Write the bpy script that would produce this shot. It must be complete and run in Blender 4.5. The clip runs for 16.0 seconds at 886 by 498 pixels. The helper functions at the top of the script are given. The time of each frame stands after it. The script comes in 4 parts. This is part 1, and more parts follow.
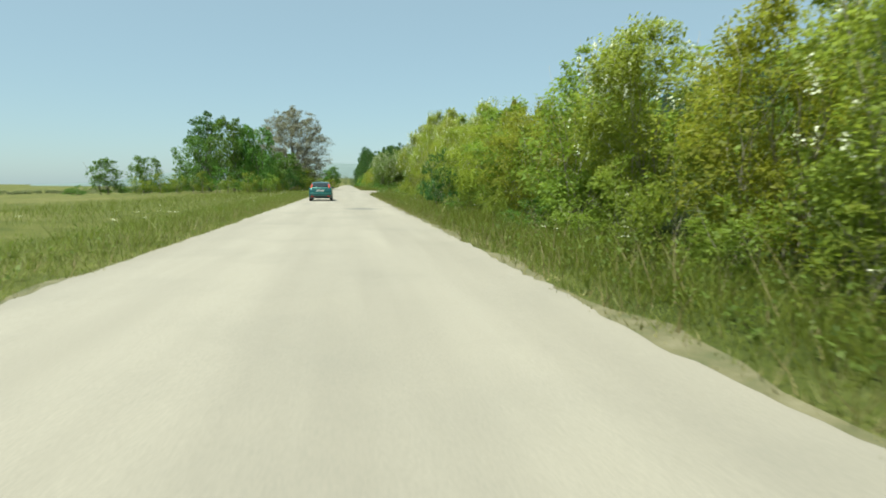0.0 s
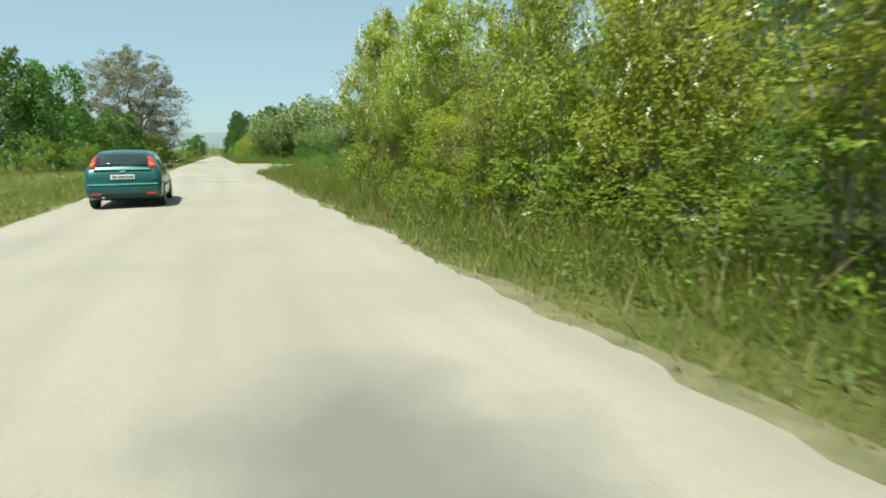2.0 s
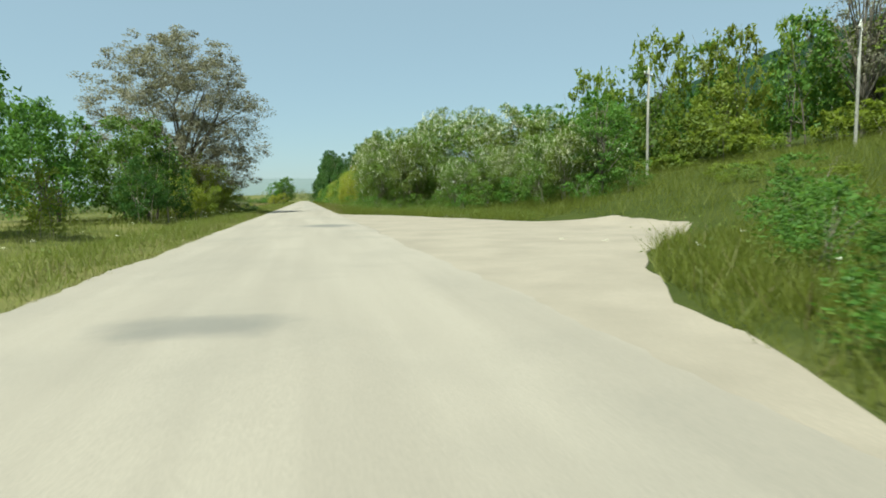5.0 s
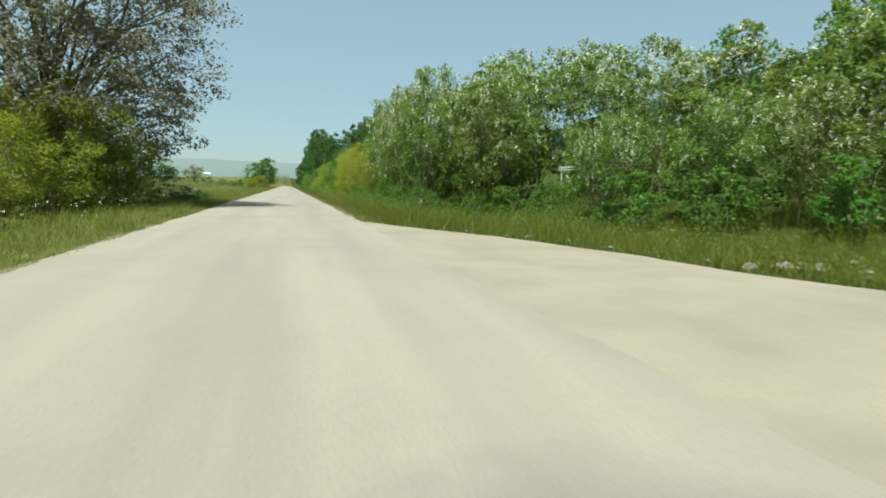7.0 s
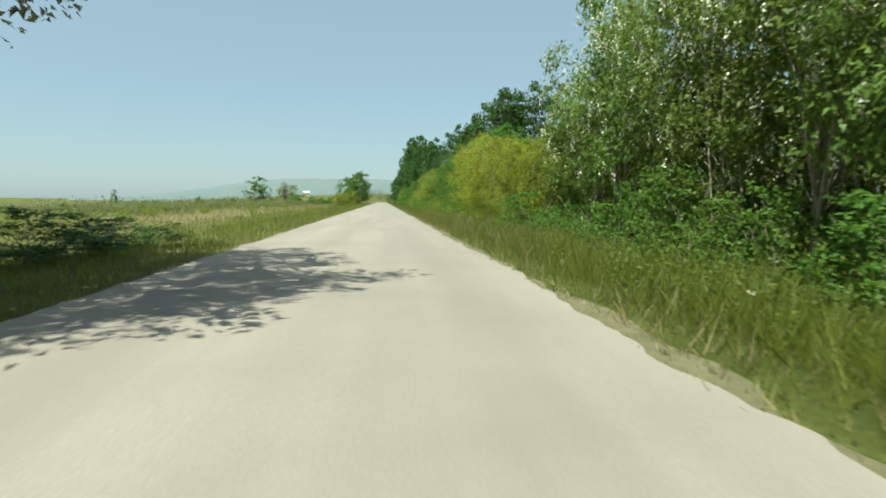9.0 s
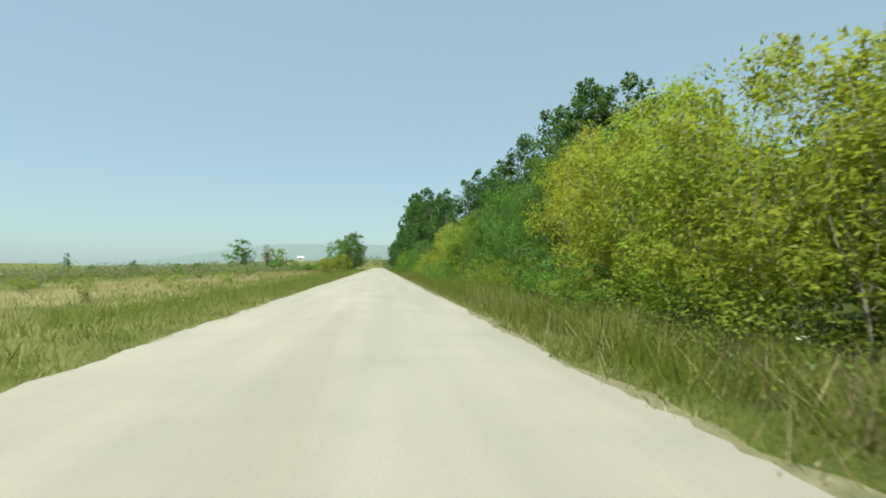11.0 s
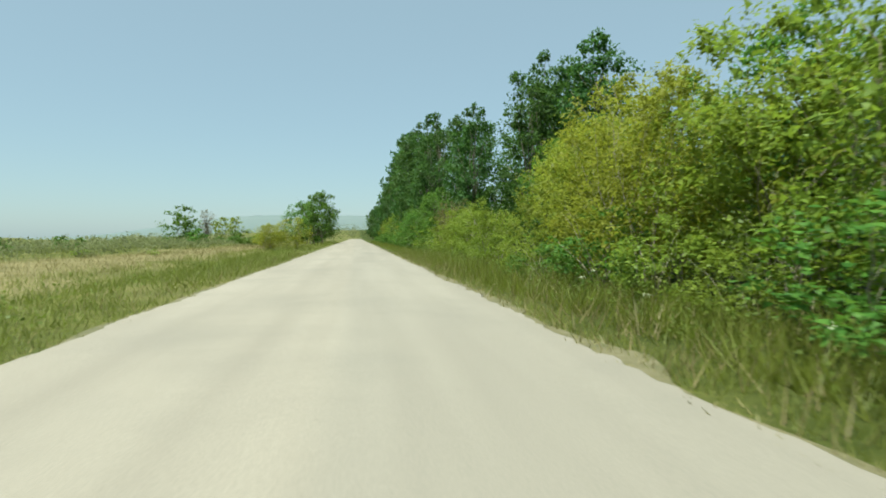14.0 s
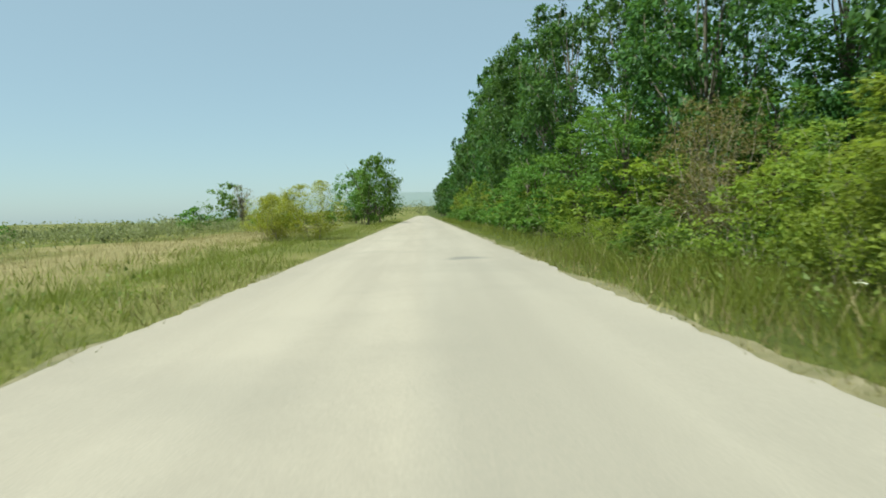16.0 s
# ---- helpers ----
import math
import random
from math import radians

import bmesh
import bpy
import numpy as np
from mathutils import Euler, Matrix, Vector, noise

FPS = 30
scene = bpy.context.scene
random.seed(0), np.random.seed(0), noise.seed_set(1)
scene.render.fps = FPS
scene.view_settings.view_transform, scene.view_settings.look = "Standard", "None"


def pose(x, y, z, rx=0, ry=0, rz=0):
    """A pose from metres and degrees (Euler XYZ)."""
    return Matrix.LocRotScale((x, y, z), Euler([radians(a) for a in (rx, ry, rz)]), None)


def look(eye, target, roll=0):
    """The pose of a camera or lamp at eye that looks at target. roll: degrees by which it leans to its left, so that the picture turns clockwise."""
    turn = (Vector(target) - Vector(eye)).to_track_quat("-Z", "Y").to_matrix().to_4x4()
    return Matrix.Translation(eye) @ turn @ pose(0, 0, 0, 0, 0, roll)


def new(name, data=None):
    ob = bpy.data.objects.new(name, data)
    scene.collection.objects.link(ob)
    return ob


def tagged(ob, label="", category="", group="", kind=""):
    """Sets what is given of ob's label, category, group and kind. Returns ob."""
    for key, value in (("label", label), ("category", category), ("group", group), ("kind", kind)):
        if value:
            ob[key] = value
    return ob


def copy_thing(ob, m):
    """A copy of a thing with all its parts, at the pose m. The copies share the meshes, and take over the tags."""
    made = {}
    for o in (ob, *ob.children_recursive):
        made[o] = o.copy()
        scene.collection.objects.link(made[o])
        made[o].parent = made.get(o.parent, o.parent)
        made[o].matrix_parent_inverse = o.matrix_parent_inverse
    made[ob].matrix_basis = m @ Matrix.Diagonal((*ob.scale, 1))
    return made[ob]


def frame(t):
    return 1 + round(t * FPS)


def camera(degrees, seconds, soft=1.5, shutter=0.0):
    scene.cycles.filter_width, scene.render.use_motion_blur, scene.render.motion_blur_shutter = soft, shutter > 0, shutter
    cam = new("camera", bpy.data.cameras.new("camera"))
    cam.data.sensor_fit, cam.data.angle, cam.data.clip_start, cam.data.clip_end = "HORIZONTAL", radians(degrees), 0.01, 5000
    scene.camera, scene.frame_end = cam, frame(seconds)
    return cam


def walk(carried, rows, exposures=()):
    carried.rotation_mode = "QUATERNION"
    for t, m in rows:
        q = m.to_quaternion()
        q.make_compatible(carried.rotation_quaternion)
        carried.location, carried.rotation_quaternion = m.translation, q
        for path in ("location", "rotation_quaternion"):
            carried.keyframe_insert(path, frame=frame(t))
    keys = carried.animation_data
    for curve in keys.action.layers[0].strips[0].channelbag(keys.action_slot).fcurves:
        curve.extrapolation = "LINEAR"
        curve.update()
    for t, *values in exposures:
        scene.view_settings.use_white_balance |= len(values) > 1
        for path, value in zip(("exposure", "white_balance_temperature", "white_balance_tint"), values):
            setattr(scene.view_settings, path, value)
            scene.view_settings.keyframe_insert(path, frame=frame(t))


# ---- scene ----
cam = camera(75.0, 16.0, soft=1.75, shutter=0.12)

EXPO = 1.1
# seconds, x, y, z, tilt, lean, heading
ROWS = [
    (0.0, 0.59, 0.00, 1.30, 83.58, -0.09, -9.32),
    (0.5, 0.66, 7.00, 1.30, 81.61, 1.04, -9.36),
    (1.0, 0.76, 14.00, 1.30, 81.95, 1.63, -9.71),
    (1.5, 0.58, 21.00, 1.30, 83.94, -1.66, -16.84),
    (2.0, 0.76, 28.00, 1.30, 80.43, 0.77, -21.12),
    (2.5, 0.80, 35.00, 1.30, 84.58, 2.74, -31.44),
    (3.0, 0.73, 42.00, 1.30, 86.30, 2.70, -30.62),
    (3.5, 0.69, 49.00, 1.30, 86.74, 0.95, -30.22),
    (4.0, 0.69, 56.00, 1.30, 86.04, -2.66, -24.10),
    (4.2, 0.47, 58.80, 1.30, 86.15, -1.45, -17.11),
    (6.3, 0.43, 87.94, 1.30, 84.18, 1.71, -12.30),
    (6.5, 0.54, 90.69, 1.30, 85.07, -0.33, -15.15),
    (7.0, 0.42, 97.55, 1.30, 84.24, -2.29, -15.01),
    (7.5, 0.49, 104.39, 1.30, 85.27, -2.94, -11.00),
    (8.0, 0.44, 111.20, 1.30, 84.34, -4.13, -8.86),
    (8.2, 0.52, 113.92, 1.30, 85.70, -3.03, -7.32),
    (10.3, 0.83, 141.85, 1.30, 84.60, 0.98, -6.34),
    (10.5, 0.67, 144.45, 1.30, 89.35, 0.79, -6.12),
    (11.0, 0.59, 151.02, 1.30, 91.75, -0.59, -6.29),
    (11.5, 0.38, 157.72, 1.30, 90.39, -2.30, -6.20),
    (12.0, 0.40, 164.55, 1.30, 90.81, 0.01, -6.47),
    (12.5, 0.28, 171.49, 1.30, 91.06, -1.98, -6.83),
    (13.0, 0.50, 178.50, 1.30, 90.15, -0.91, -6.52),
    (13.5, 0.30, 185.59, 1.30, 88.54, -1.30, -6.84),
    (14.0, 0.44, 192.75, 1.30, 88.80, -0.01, -8.55),
    (14.5, 0.29, 199.99, 1.30, 88.71, 0.86, -6.77),
    (15.0, 0.25, 207.30, 1.30, 86.30, 0.90, -4.05),
    (15.5, 0.33, 214.69, 1.30, 85.86, 2.37, -4.38),
    (16.0, 0.25, 222.15, 1.30, 86.42, 1.53, -2.00),
]
walk(cam, [(t, pose(x, y, z, rx, ry, rz)) for t, x, y, z, rx, ry, rz in ROWS],
     exposures=[(t, EXPO + e, 6100, -10.0) for t, e in ((0.0, -0.06), (1.0, -0.08), (2.0, 0.0), (2.5, 0.08), (3.0, 0.22), (3.5, 0.14), (4.0, -0.06), (6.4, -0.12), (7.0, -0.16), (8.2, -0.16), (10.3, 0.0), (12.0, -0.04), (16.0, -0.08))])

# ---------------------------------------------------------------- light
SUN_FROM = Vector((-0.31, -0.27, 0.91)).normalized()
world = bpy.data.worlds.new("sky")
scene.world = world
world.use_nodes = True
wn = world.node_tree.nodes
wl = world.node_tree.links
sky = wn.new("ShaderNodeTexSky")
sky.sky_type = 'NISHITA'
sky.sun_disc = False
sky.sun_elevation = math.asin(SUN_FROM.z)
sky.sun_rotation = math.atan2(SUN_FROM.x, SUN_FROM.y) % (2 * math.pi)
sky.altitude = 200
sky.air_density = 1.0
sky.dust_density = 1.0
sky.ozone_density = 1.6
wn["Background"].inputs["Strength"].default_value = 0.066
# thin summer haze: the blue is paled evenly all over
pale = wn.new("ShaderNodeMix")
pale.data_type = 'RGBA'
pale.inputs[0].default_value = 0.58
pale.inputs[7].default_value = (4.10, 4.72, 5.32, 1)
wl.new(sky.outputs[0], pale.inputs[6])
wl.new(pale.outputs[2], wn["Background"].inputs["Color"])

sun = new("sun", bpy.data.lights.new("sun", 'SUN'))
sun.data.energy = 4.2
sun.data.angle = radians(0.53)
sun.data.color = (1.0, 0.95, 0.86)
sun.matrix_world = look(SUN_FROM * 100, (0, 0, 0))


# ---------------------------------------------------------------- materials
class Nodes:
    """Short hand for one node material."""

    def __init__(self, name):
        self.m = bpy.data.materials.new(name)
        self.m.use_nodes = True
        self.n = self.m.node_tree.nodes
        self.l = self.m.node_tree.links
        self.b = self.n["Principled BSDF"]
        self.out = self.n["Material Output"]

    def put(self, kind, **ins):
        nd = self.n.new(kind)
        for k, v in ins.items():
            key = k.replace("_", " ")
            if hasattr(v, "is_linked"):
                self.l.new(v, nd.inputs[key])
            else:
                nd.inputs[key].default_value = v
        return nd

    def coords(self):
        return self.n.new("ShaderNodeTexCoord").outputs["Object"]

    def where(self):
        return self.n.new("ShaderNodeNewGeometry").outputs["Position"]

    def noise(self, at, scale, detail=4.0, rough=0.55):
        return self.put("ShaderNodeTexNoise", Vector=at, Scale=scale, Detail=detail, Roughness=rough).outputs["Fac"]

    def ramp(self, fac, stops):
        r = self.n.new("ShaderNodeValToRGB")
        self.l.new(fac, r.inputs["Fac"])
        while len(r.color_ramp.elements) < len(stops):
            r.color_ramp.elements.new(0.5)
        for e, (p, c) in zip(r.color_ramp.elements, stops):
            e.position = p
            e.color = (*c, 1) if len(c) == 3 else c
        return r.outputs["Color"]

    def mix(self, fac, a, b, kind='MIX'):
        x = self.n.new("ShaderNodeMix")
        x.data_type = 'RGBA'
        x.blend_type = kind
        for sock, v in ((x.inputs[0], fac), (x.inputs[6], a), (x.inputs[7], b)):
            if hasattr(v, "is_linked"):
                self.l.new(v, sock)
            else:
                sock.default_value = v if not isinstance(v, tuple) or len(v) == 4 else (*v, 1)
        return x.outputs[2]

    def bump(self, height, strength, dist=0.02):
        self.l.new(self.put("ShaderNodeBump", Height=height, Strength=strength, Distance=dist).outputs[0], self.b.inputs["Normal"])

    def color(self, c):
        if hasattr(c, "is_linked"):
            self.l.new(c, self.b.inputs["Base Color"])
        else:
            self.b.inputs["Base Color"].default_value = (*c, 1)
        return self

    def set(self, **ins):
        for k, v in ins.items():
            self.b.inputs[k.replace("_", " ")].default_value = v
        return self


def leaf_material(name, dark, light, glow=0.35, odd=None, lit=(0.25, 0.30, 0.03)):
    """Leaf: colour varies from leaf to leaf and from plant to plant; light passes through."""
    k = Nodes(name)
    isl = k.n.new("ShaderNodeNewGeometry").outputs["Random Per Island"]
    obj = k.n.new("ShaderNodeObjectInfo").outputs["Random"]
    stops = [(0.0, dark), (0.75, light)]
    if odd:
        stops += [(0.93, light), (0.97, odd)]
    c = k.ramp(isl, stops)
    big = k.noise(k.coords(), 0.7, 2.0)
    c = k.mix(k.ramp(big, [(0.35, (0, 0, 0)), (0.65, (0.55, 0.55, 0.55))]), c, tuple(0.5 * (a + b) * 1.15 for a, b in zip(dark, light)))
    hs = k.put("ShaderNodeHueSaturation", Color=c)
    k.l.new(k.put("ShaderNodeMapRange", Value=obj, To_Min=0.483, To_Max=0.525).outputs[0], hs.inputs["Hue"])
    k.l.new(k.put("ShaderNodeMapRange", Value=obj, To_Min=0.82, To_Max=1.2).outputs[0], hs.inputs["Value"])
    c = hs.outputs[0]
    k.color(c).set(Roughness=0.5, Specular_IOR_Level=0.22)
    tr = k.put("ShaderNodeBsdfTranslucent", Color=k.mix(0.5, c, lit, 'MIX'))
    mx = k.put("ShaderNodeMixShader", Fac=glow)
    k.l.new(k.b.outputs[0], mx.inputs[1])
    k.l.new(tr.outputs[0], mx.inputs[2])
    k.l.new(mx.outputs[0], k.out.inputs["Surface"])
    return k.m


def bark_material(name, a, b):
    k = Nodes(name)
    at = k.put("ShaderNodeMapping", Vector=k.coords(), Scale=(6, 6, 1.2)).outputs[0]
    f = k.noise(at, 3.0, 6.0, 0.65)
    k.color(k.ramp(f, [(0.3, a), (0.7, b)])).set(Roughness=0.9)
    k.bump(f, 0.7, 0.03)
    return k.m


M_LEAF = {
    "green": leaf_material("leaf_green", (0.042, 0.094, 0.014), (0.128, 0.205, 0.034), 0.44, None, (0.20, 0.33, 0.035)),
    "dark": leaf_material("leaf_dark", (0.022, 0.057, 0.013), (0.072, 0.130, 0.028), 0.40, None, (0.14, 0.25, 0.03)),
    "yellow": leaf_material("leaf_yellow_green", (0.124, 0.148, 0.015), (0.298, 0.306, 0.041), 0.53, None, (0.42, 0.46, 0.045)),
    "golden": leaf_material("leaf_golden", (0.146, 0.146, 0.012), (0.325, 0.300, 0.032), 0.52, None, (0.46, 0.46, 0.04)),
    "olive": leaf_material("leaf_olive_green", (0.096, 0.130, 0.016), (0.232, 0.268, 0.040), 0.50, None, (0.33, 0.42, 0.04)),
    "locust": leaf_material("leaf_locust", (0.146, 0.170, 0.023), (0.335, 0.350, 0.054), 0.56, (0.52, 0.52, 0.25), (0.42, 0.47, 0.055)),
    "fresh": leaf_material("leaf_fresh", (0.068, 0.106, 0.020), (0.180, 0.230, 0.048), 0.44, None, (0.26, 0.33, 0.04)),
    # olive scrub leaves, paled and greyed in the colour to imitate haze
    "scrub": leaf_material("leaf_scrub_hazed", (0.118, 0.138, 0.060), (0.225, 0.240, 0.110), 0.42, None, (0.25, 0.30, 0.10)),
    "dry": leaf_material("leaf_dry", (0.095, 0.085, 0.030), (0.215, 0.180, 0.070), 0.38),
    "red": leaf_material("leaf_red_grey", (0.14, 0.138, 0.080), (0.33, 0.305, 0.21), 0.46, (0.42, 0.36, 0.29), (0.30, 0.30, 0.14)),
}
M_BLOOM = Nodes("blossom").color((0.74, 0.71, 0.52)).set(Roughness=0.7).m
M_BARK = bark_material("bark_grey", (0.07, 0.055, 0.04), (0.20, 0.17, 0.13))
M_STEM = bark_material("bark_pale", (0.16, 0.13, 0.09), (0.38, 0.33, 0.24))


def road_material():
    k = Nodes("pale_asphalt")
    at = k.where()
    long_at = k.put("ShaderNodeMapping", Vector=at, Scale=(1.0, 0.06, 1.0)).outputs[0]
    tracks = k.noise(long_at, 0.9, 3.0)
    blotch = k.noise(at, 0.35, 5.0, 0.6)
    grain = k.noise(at, 45.0, 3.0, 0.7)
    fine = k.noise(at, 220.0, 2.0, 0.7)
    c = k.ramp(tracks, [(0.35, (0.264, 0.224, 0.180)), (0.65, (0.328, 0.280, 0.226))])
    c = k.mix(k.ramp(blotch, [(0.47, (0, 0, 0)), (0.70, (0.45, 0.45, 0.45))]), c, (0.20, 0.175, 0.145))
    c = k.mix(k.ramp(grain, [(0.3, (0.5, 0.5, 0.5)), (0.7, (0, 0, 0))]), c, (0.165, 0.143, 0.118))
    c = k.mix(k.ramp(fine, [(0.62, (0, 0, 0)), (0.75, (0.5, 0.5, 0.5))]), c, (0.42, 0.37, 0.30))
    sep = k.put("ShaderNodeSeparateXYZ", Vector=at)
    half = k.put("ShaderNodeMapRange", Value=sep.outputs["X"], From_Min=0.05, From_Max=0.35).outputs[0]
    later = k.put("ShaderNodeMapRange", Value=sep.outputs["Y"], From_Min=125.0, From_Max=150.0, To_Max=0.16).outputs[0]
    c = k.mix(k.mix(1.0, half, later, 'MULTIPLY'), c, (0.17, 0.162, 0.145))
    # soft dark blotches: x, y, half width, half length, depth of tone
    warp = k.put("ShaderNodeTexNoise", Vector=at, Scale=1.1, Detail=4.0).outputs["Color"]
    bent = k.n.new("ShaderNodeVectorMath")
    bent.operation = 'MULTIPLY_ADD'
    k.l.new(warp, bent.inputs[0])
    bent.inputs[1].default_value = (1.3, 1.3, 0.0)
    k.l.new(at, bent.inputs[2])
    for sx, sy, hw, hl, deep in ((1.3, 30.2, 1.1, 1.5, 0.75), (0.6, 57.6, 1.8, 0.6, 0.6), (-0.6, 64.5, 1.3, 0.8, 0.6), (-0.7, 76.2, 1.2, 0.8, 0.6),
                                 (1.5, 98.2, 1.6, 2.0, 0.8), (1.5, 238.2, 0.8, 0.7, 0.7)):
        off = k.put("ShaderNodeMapping", Vector=bent.outputs[0], Location=(-(sx + 0.65) / hw, -(sy + 0.65) / hl, 0.0), Scale=(1 / hw, 1 / hl, 0.0)).outputs[0]
        far = k.n.new("ShaderNodeVectorMath")
        far.operation = 'LENGTH'
        k.l.new(off, far.inputs[0])
        c = k.mix(k.ramp(far.outputs["Value"], [(0.35, (deep, deep, deep)), (1.0, (0, 0, 0))]), c, (0.115, 0.108, 0.098))
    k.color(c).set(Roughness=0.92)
    k.bump(k.mix(0.5, grain, fine), 0.5, 0.012)
    return k.m


def gravel_material():
    k = Nodes("pale_gravel")
    at = k.where()
    v = k.put("ShaderNodeTexVoronoi", Vector=at, Scale=28.0).outputs["Distance"]
    blotch = k.noise(at, 0.5, 5.0, 0.6)
    c = k.ramp(blotch, [(0.35, (0.225, 0.186, 0.143)), (0.6, (0.290, 0.240, 0.186))])
    c = k.mix(k.ramp(v, [(0.2, (0, 0, 0)), (0.6, (0.35, 0.35, 0.35))]), c, (0.20, 0.17, 0.13))
    k.color(c).set(Roughness=0.95)
    k.bump(v, 0.3, 0.01)
    return k.m


def ground_material():
    k = Nodes("grassland")
    at = k.where()
    sep = k.put("ShaderNodeSeparateXYZ", Vector=at)
    big = k.noise(at, 0.045, 4.0, 0.6)
    mid = k.noise(at, 0.6, 5.0, 0.6)
    fine = k.noise(at, 14.0, 4.0, 0.7)
    c = k.ramp(mid, [(0.30, (0.072, 0.082, 0.020)), (0.55, (0.128, 0.130, 0.034)), (0.75, (0.19, 0.175, 0.06))])
    straw = k.ramp(big, [(0.48, (0, 0, 0)), (0.60, (0.8, 0.8, 0.8))])
    right = k.put("ShaderNodeMapRange", Value=sep.outputs["X"], From_Min=-5.0, From_Max=8.0, To_Min=1.0, To_Max=0.25).outputs[0]
    straw = k.mix(1.0, straw, right, 'MULTIPLY')
    c = k.mix(straw, c, k.ramp(mid, [(0.3, (0.15, 0.14, 0.05)), (0.7, (0.26, 0.22, 0.09))]))
    # lush meadow right of the road
    lush = k.put("ShaderNodeMapRange", Value=sep.outputs["X"], From_Min=2.5, From_Max=5.0, To_Min=0.0, To_Max=0.9).outputs[0]
    c = k.mix(lush, c, k.ramp(mid, [(0.3, (0.028, 0.040, 0.006)), (0.7, (0.054, 0.066, 0.012))]))
    # a strip of mown straw runs along the left of the road
    uneven = k.put("ShaderNodeMath", Value=sep.outputs["X"])
    uneven.operation = 'MULTIPLY_ADD'
    uneven.inputs[1].default_value = 1.0
    k.l.new(k.put("ShaderNodeMapRange", Value=k.noise(at, 0.12, 4.0), To_Min=-7.0, To_Max=7.0).outputs[0], uneven.inputs[2])
    band = k.put("ShaderNodeMapRange", Value=uneven.outputs[0], From_Min=-23.0, From_Max=-4.5).outputs[0]
    band = k.ramp(band, [(0.22, (0, 0, 0)), (0.36, (1, 1, 1)), (0.72, (1, 1, 1)), (0.86, (0, 0, 0))])
    past = k.put("ShaderNodeMapRange", Value=sep.outputs["Y"], From_Min=150.0, From_Max=168.0).outputs[0]
    until = k.put("ShaderNodeMapRange", Value=sep.outputs["Y"], From_Min=262.0, From_Max=290.0, To_Min=1.0, To_Max=0.0).outputs[0]
    band = k.mix(1.0, band, k.mix(1.0, past, until, 'MULTIPLY'), 'MULTIPLY')
    c = k.mix(band, c, k.ramp(mid, [(0.3, (0.20, 0.165, 0.075)), (0.7, (0.33, 0.27, 0.135))]))
    c = k.mix(k.ramp(fine, [(0.35, (0.6, 0.6, 0.6)), (0.65, (0, 0, 0))]), c, (0.035, 0.045, 0.014))
    # woods on the high ground
    woods = k.ramp(k.noise(at, 0.11, 6.0, 0.75), [(0.35, (0.006, 0.017, 0.009)), (0.65, (0.020, 0.042, 0.020))])
    high = k.put("ShaderNodeMapRange", Value=sep.outputs["Z"], From_Min=16.0, From_Max=30.0).outputs[0]
    c = k.mix(high, c, woods)
    k.color(c).set(Roughness=0.95, Specular_IOR_Level=0.08)
    k.bump(k.mix(0.5, mid, fine), 0.8, 0.12)
    return k.m


def soil_material():
    k = Nodes("dry_soil")
    at = k.where()
    f = k.noise(at, 2.2, 5.0, 0.65)
    g = k.noise(at, 30.0, 4.0, 0.7)
    c = k.ramp(f, [(0.32, (0.080, 0.085, 0.03)), (0.5, (0.135, 0.118, 0.056)), (0.7, (0.20, 0.17, 0.10))])
    c = k.mix(k.ramp(g, [(0.35, (0.5, 0.5, 0.5)), (0.6, (0, 0, 0))]), c, (0.12, 0.10, 0.05))
    k.color(c).set(Roughness=0.95)
    k.bump(g, 0.7, 0.02)
    return k.m


M_ROAD, M_GRAVEL, M_GROUND, M_SOIL = road_material(), gravel_material(), ground_material(), soil_material()
M_GRASS = leaf_material("grass_blade", (0.092, 0.104, 0.018), (0.210, 0.212, 0.048), 0.45, (0.42, 0.36, 0.18))
M_MEADOW = leaf_material("meadow_blade", (0.086, 0.104, 0.015), (0.200, 0.216, 0.040), 0.48)
M_STRAW = leaf_material("dry_grass", (0.14, 0.12, 0.045), (0.33, 0.27, 0.13), 0.3)


# ---------------------------------------------------------------- small mesh helpers
def mesh_of(name, verts, faces, *mats, smooth=False):
    me = bpy.data.meshes.new(name)
    me.from_pydata(verts, [], faces)
    for m in mats:
        me.materials.append(m)
    if smooth:
        me.polygons.foreach_set("use_smooth", [True] * len(me.polygons))
    me.update()
    return me


def part(name, bm, material, parent, label="", smooth=False):
    """One mesh object under a thing or a part."""
    me = bpy.data.meshes.new(name)
    bmesh.ops.recalc_face_normals(bm, faces=bm.faces)
    bm.to_mesh(me)
    bm.free()
    me.materials.append(material)
    if smooth:
        me.polygons.foreach_set("use_smooth", [True] * len(me.polygons))
    ob = new(name, me)
    ob.parent = parent
    if label:
        tagged(ob, label)
    return ob


def mesh_part(name, me, parent, label=""):
    ob = new(name, me)
    ob.parent = parent
    if label:
        tagged(ob, label)
    return ob


def box(bm, cx, cy, cz, sx, sy, sz, bevel=0.0, m=None):
    r = bmesh.ops.create_cube(bm, size=1.0)
    bmesh.ops.scale(bm, vec=(sx, sy, sz), verts=r["verts"])
    bmesh.ops.translate(bm, vec=(cx, cy, cz), verts=r["verts"])
    if bevel:
        es = list({e for v in r["verts"] for e in v.link_edges})
        r = bmesh.ops.bevel(bm, geom=es, offset=bevel, segments=2, affect='EDGES', profile=0.5)
    if m is not None:
        bmesh.ops.transform(bm, matrix=m, verts=r["verts"])
    return r["verts"]


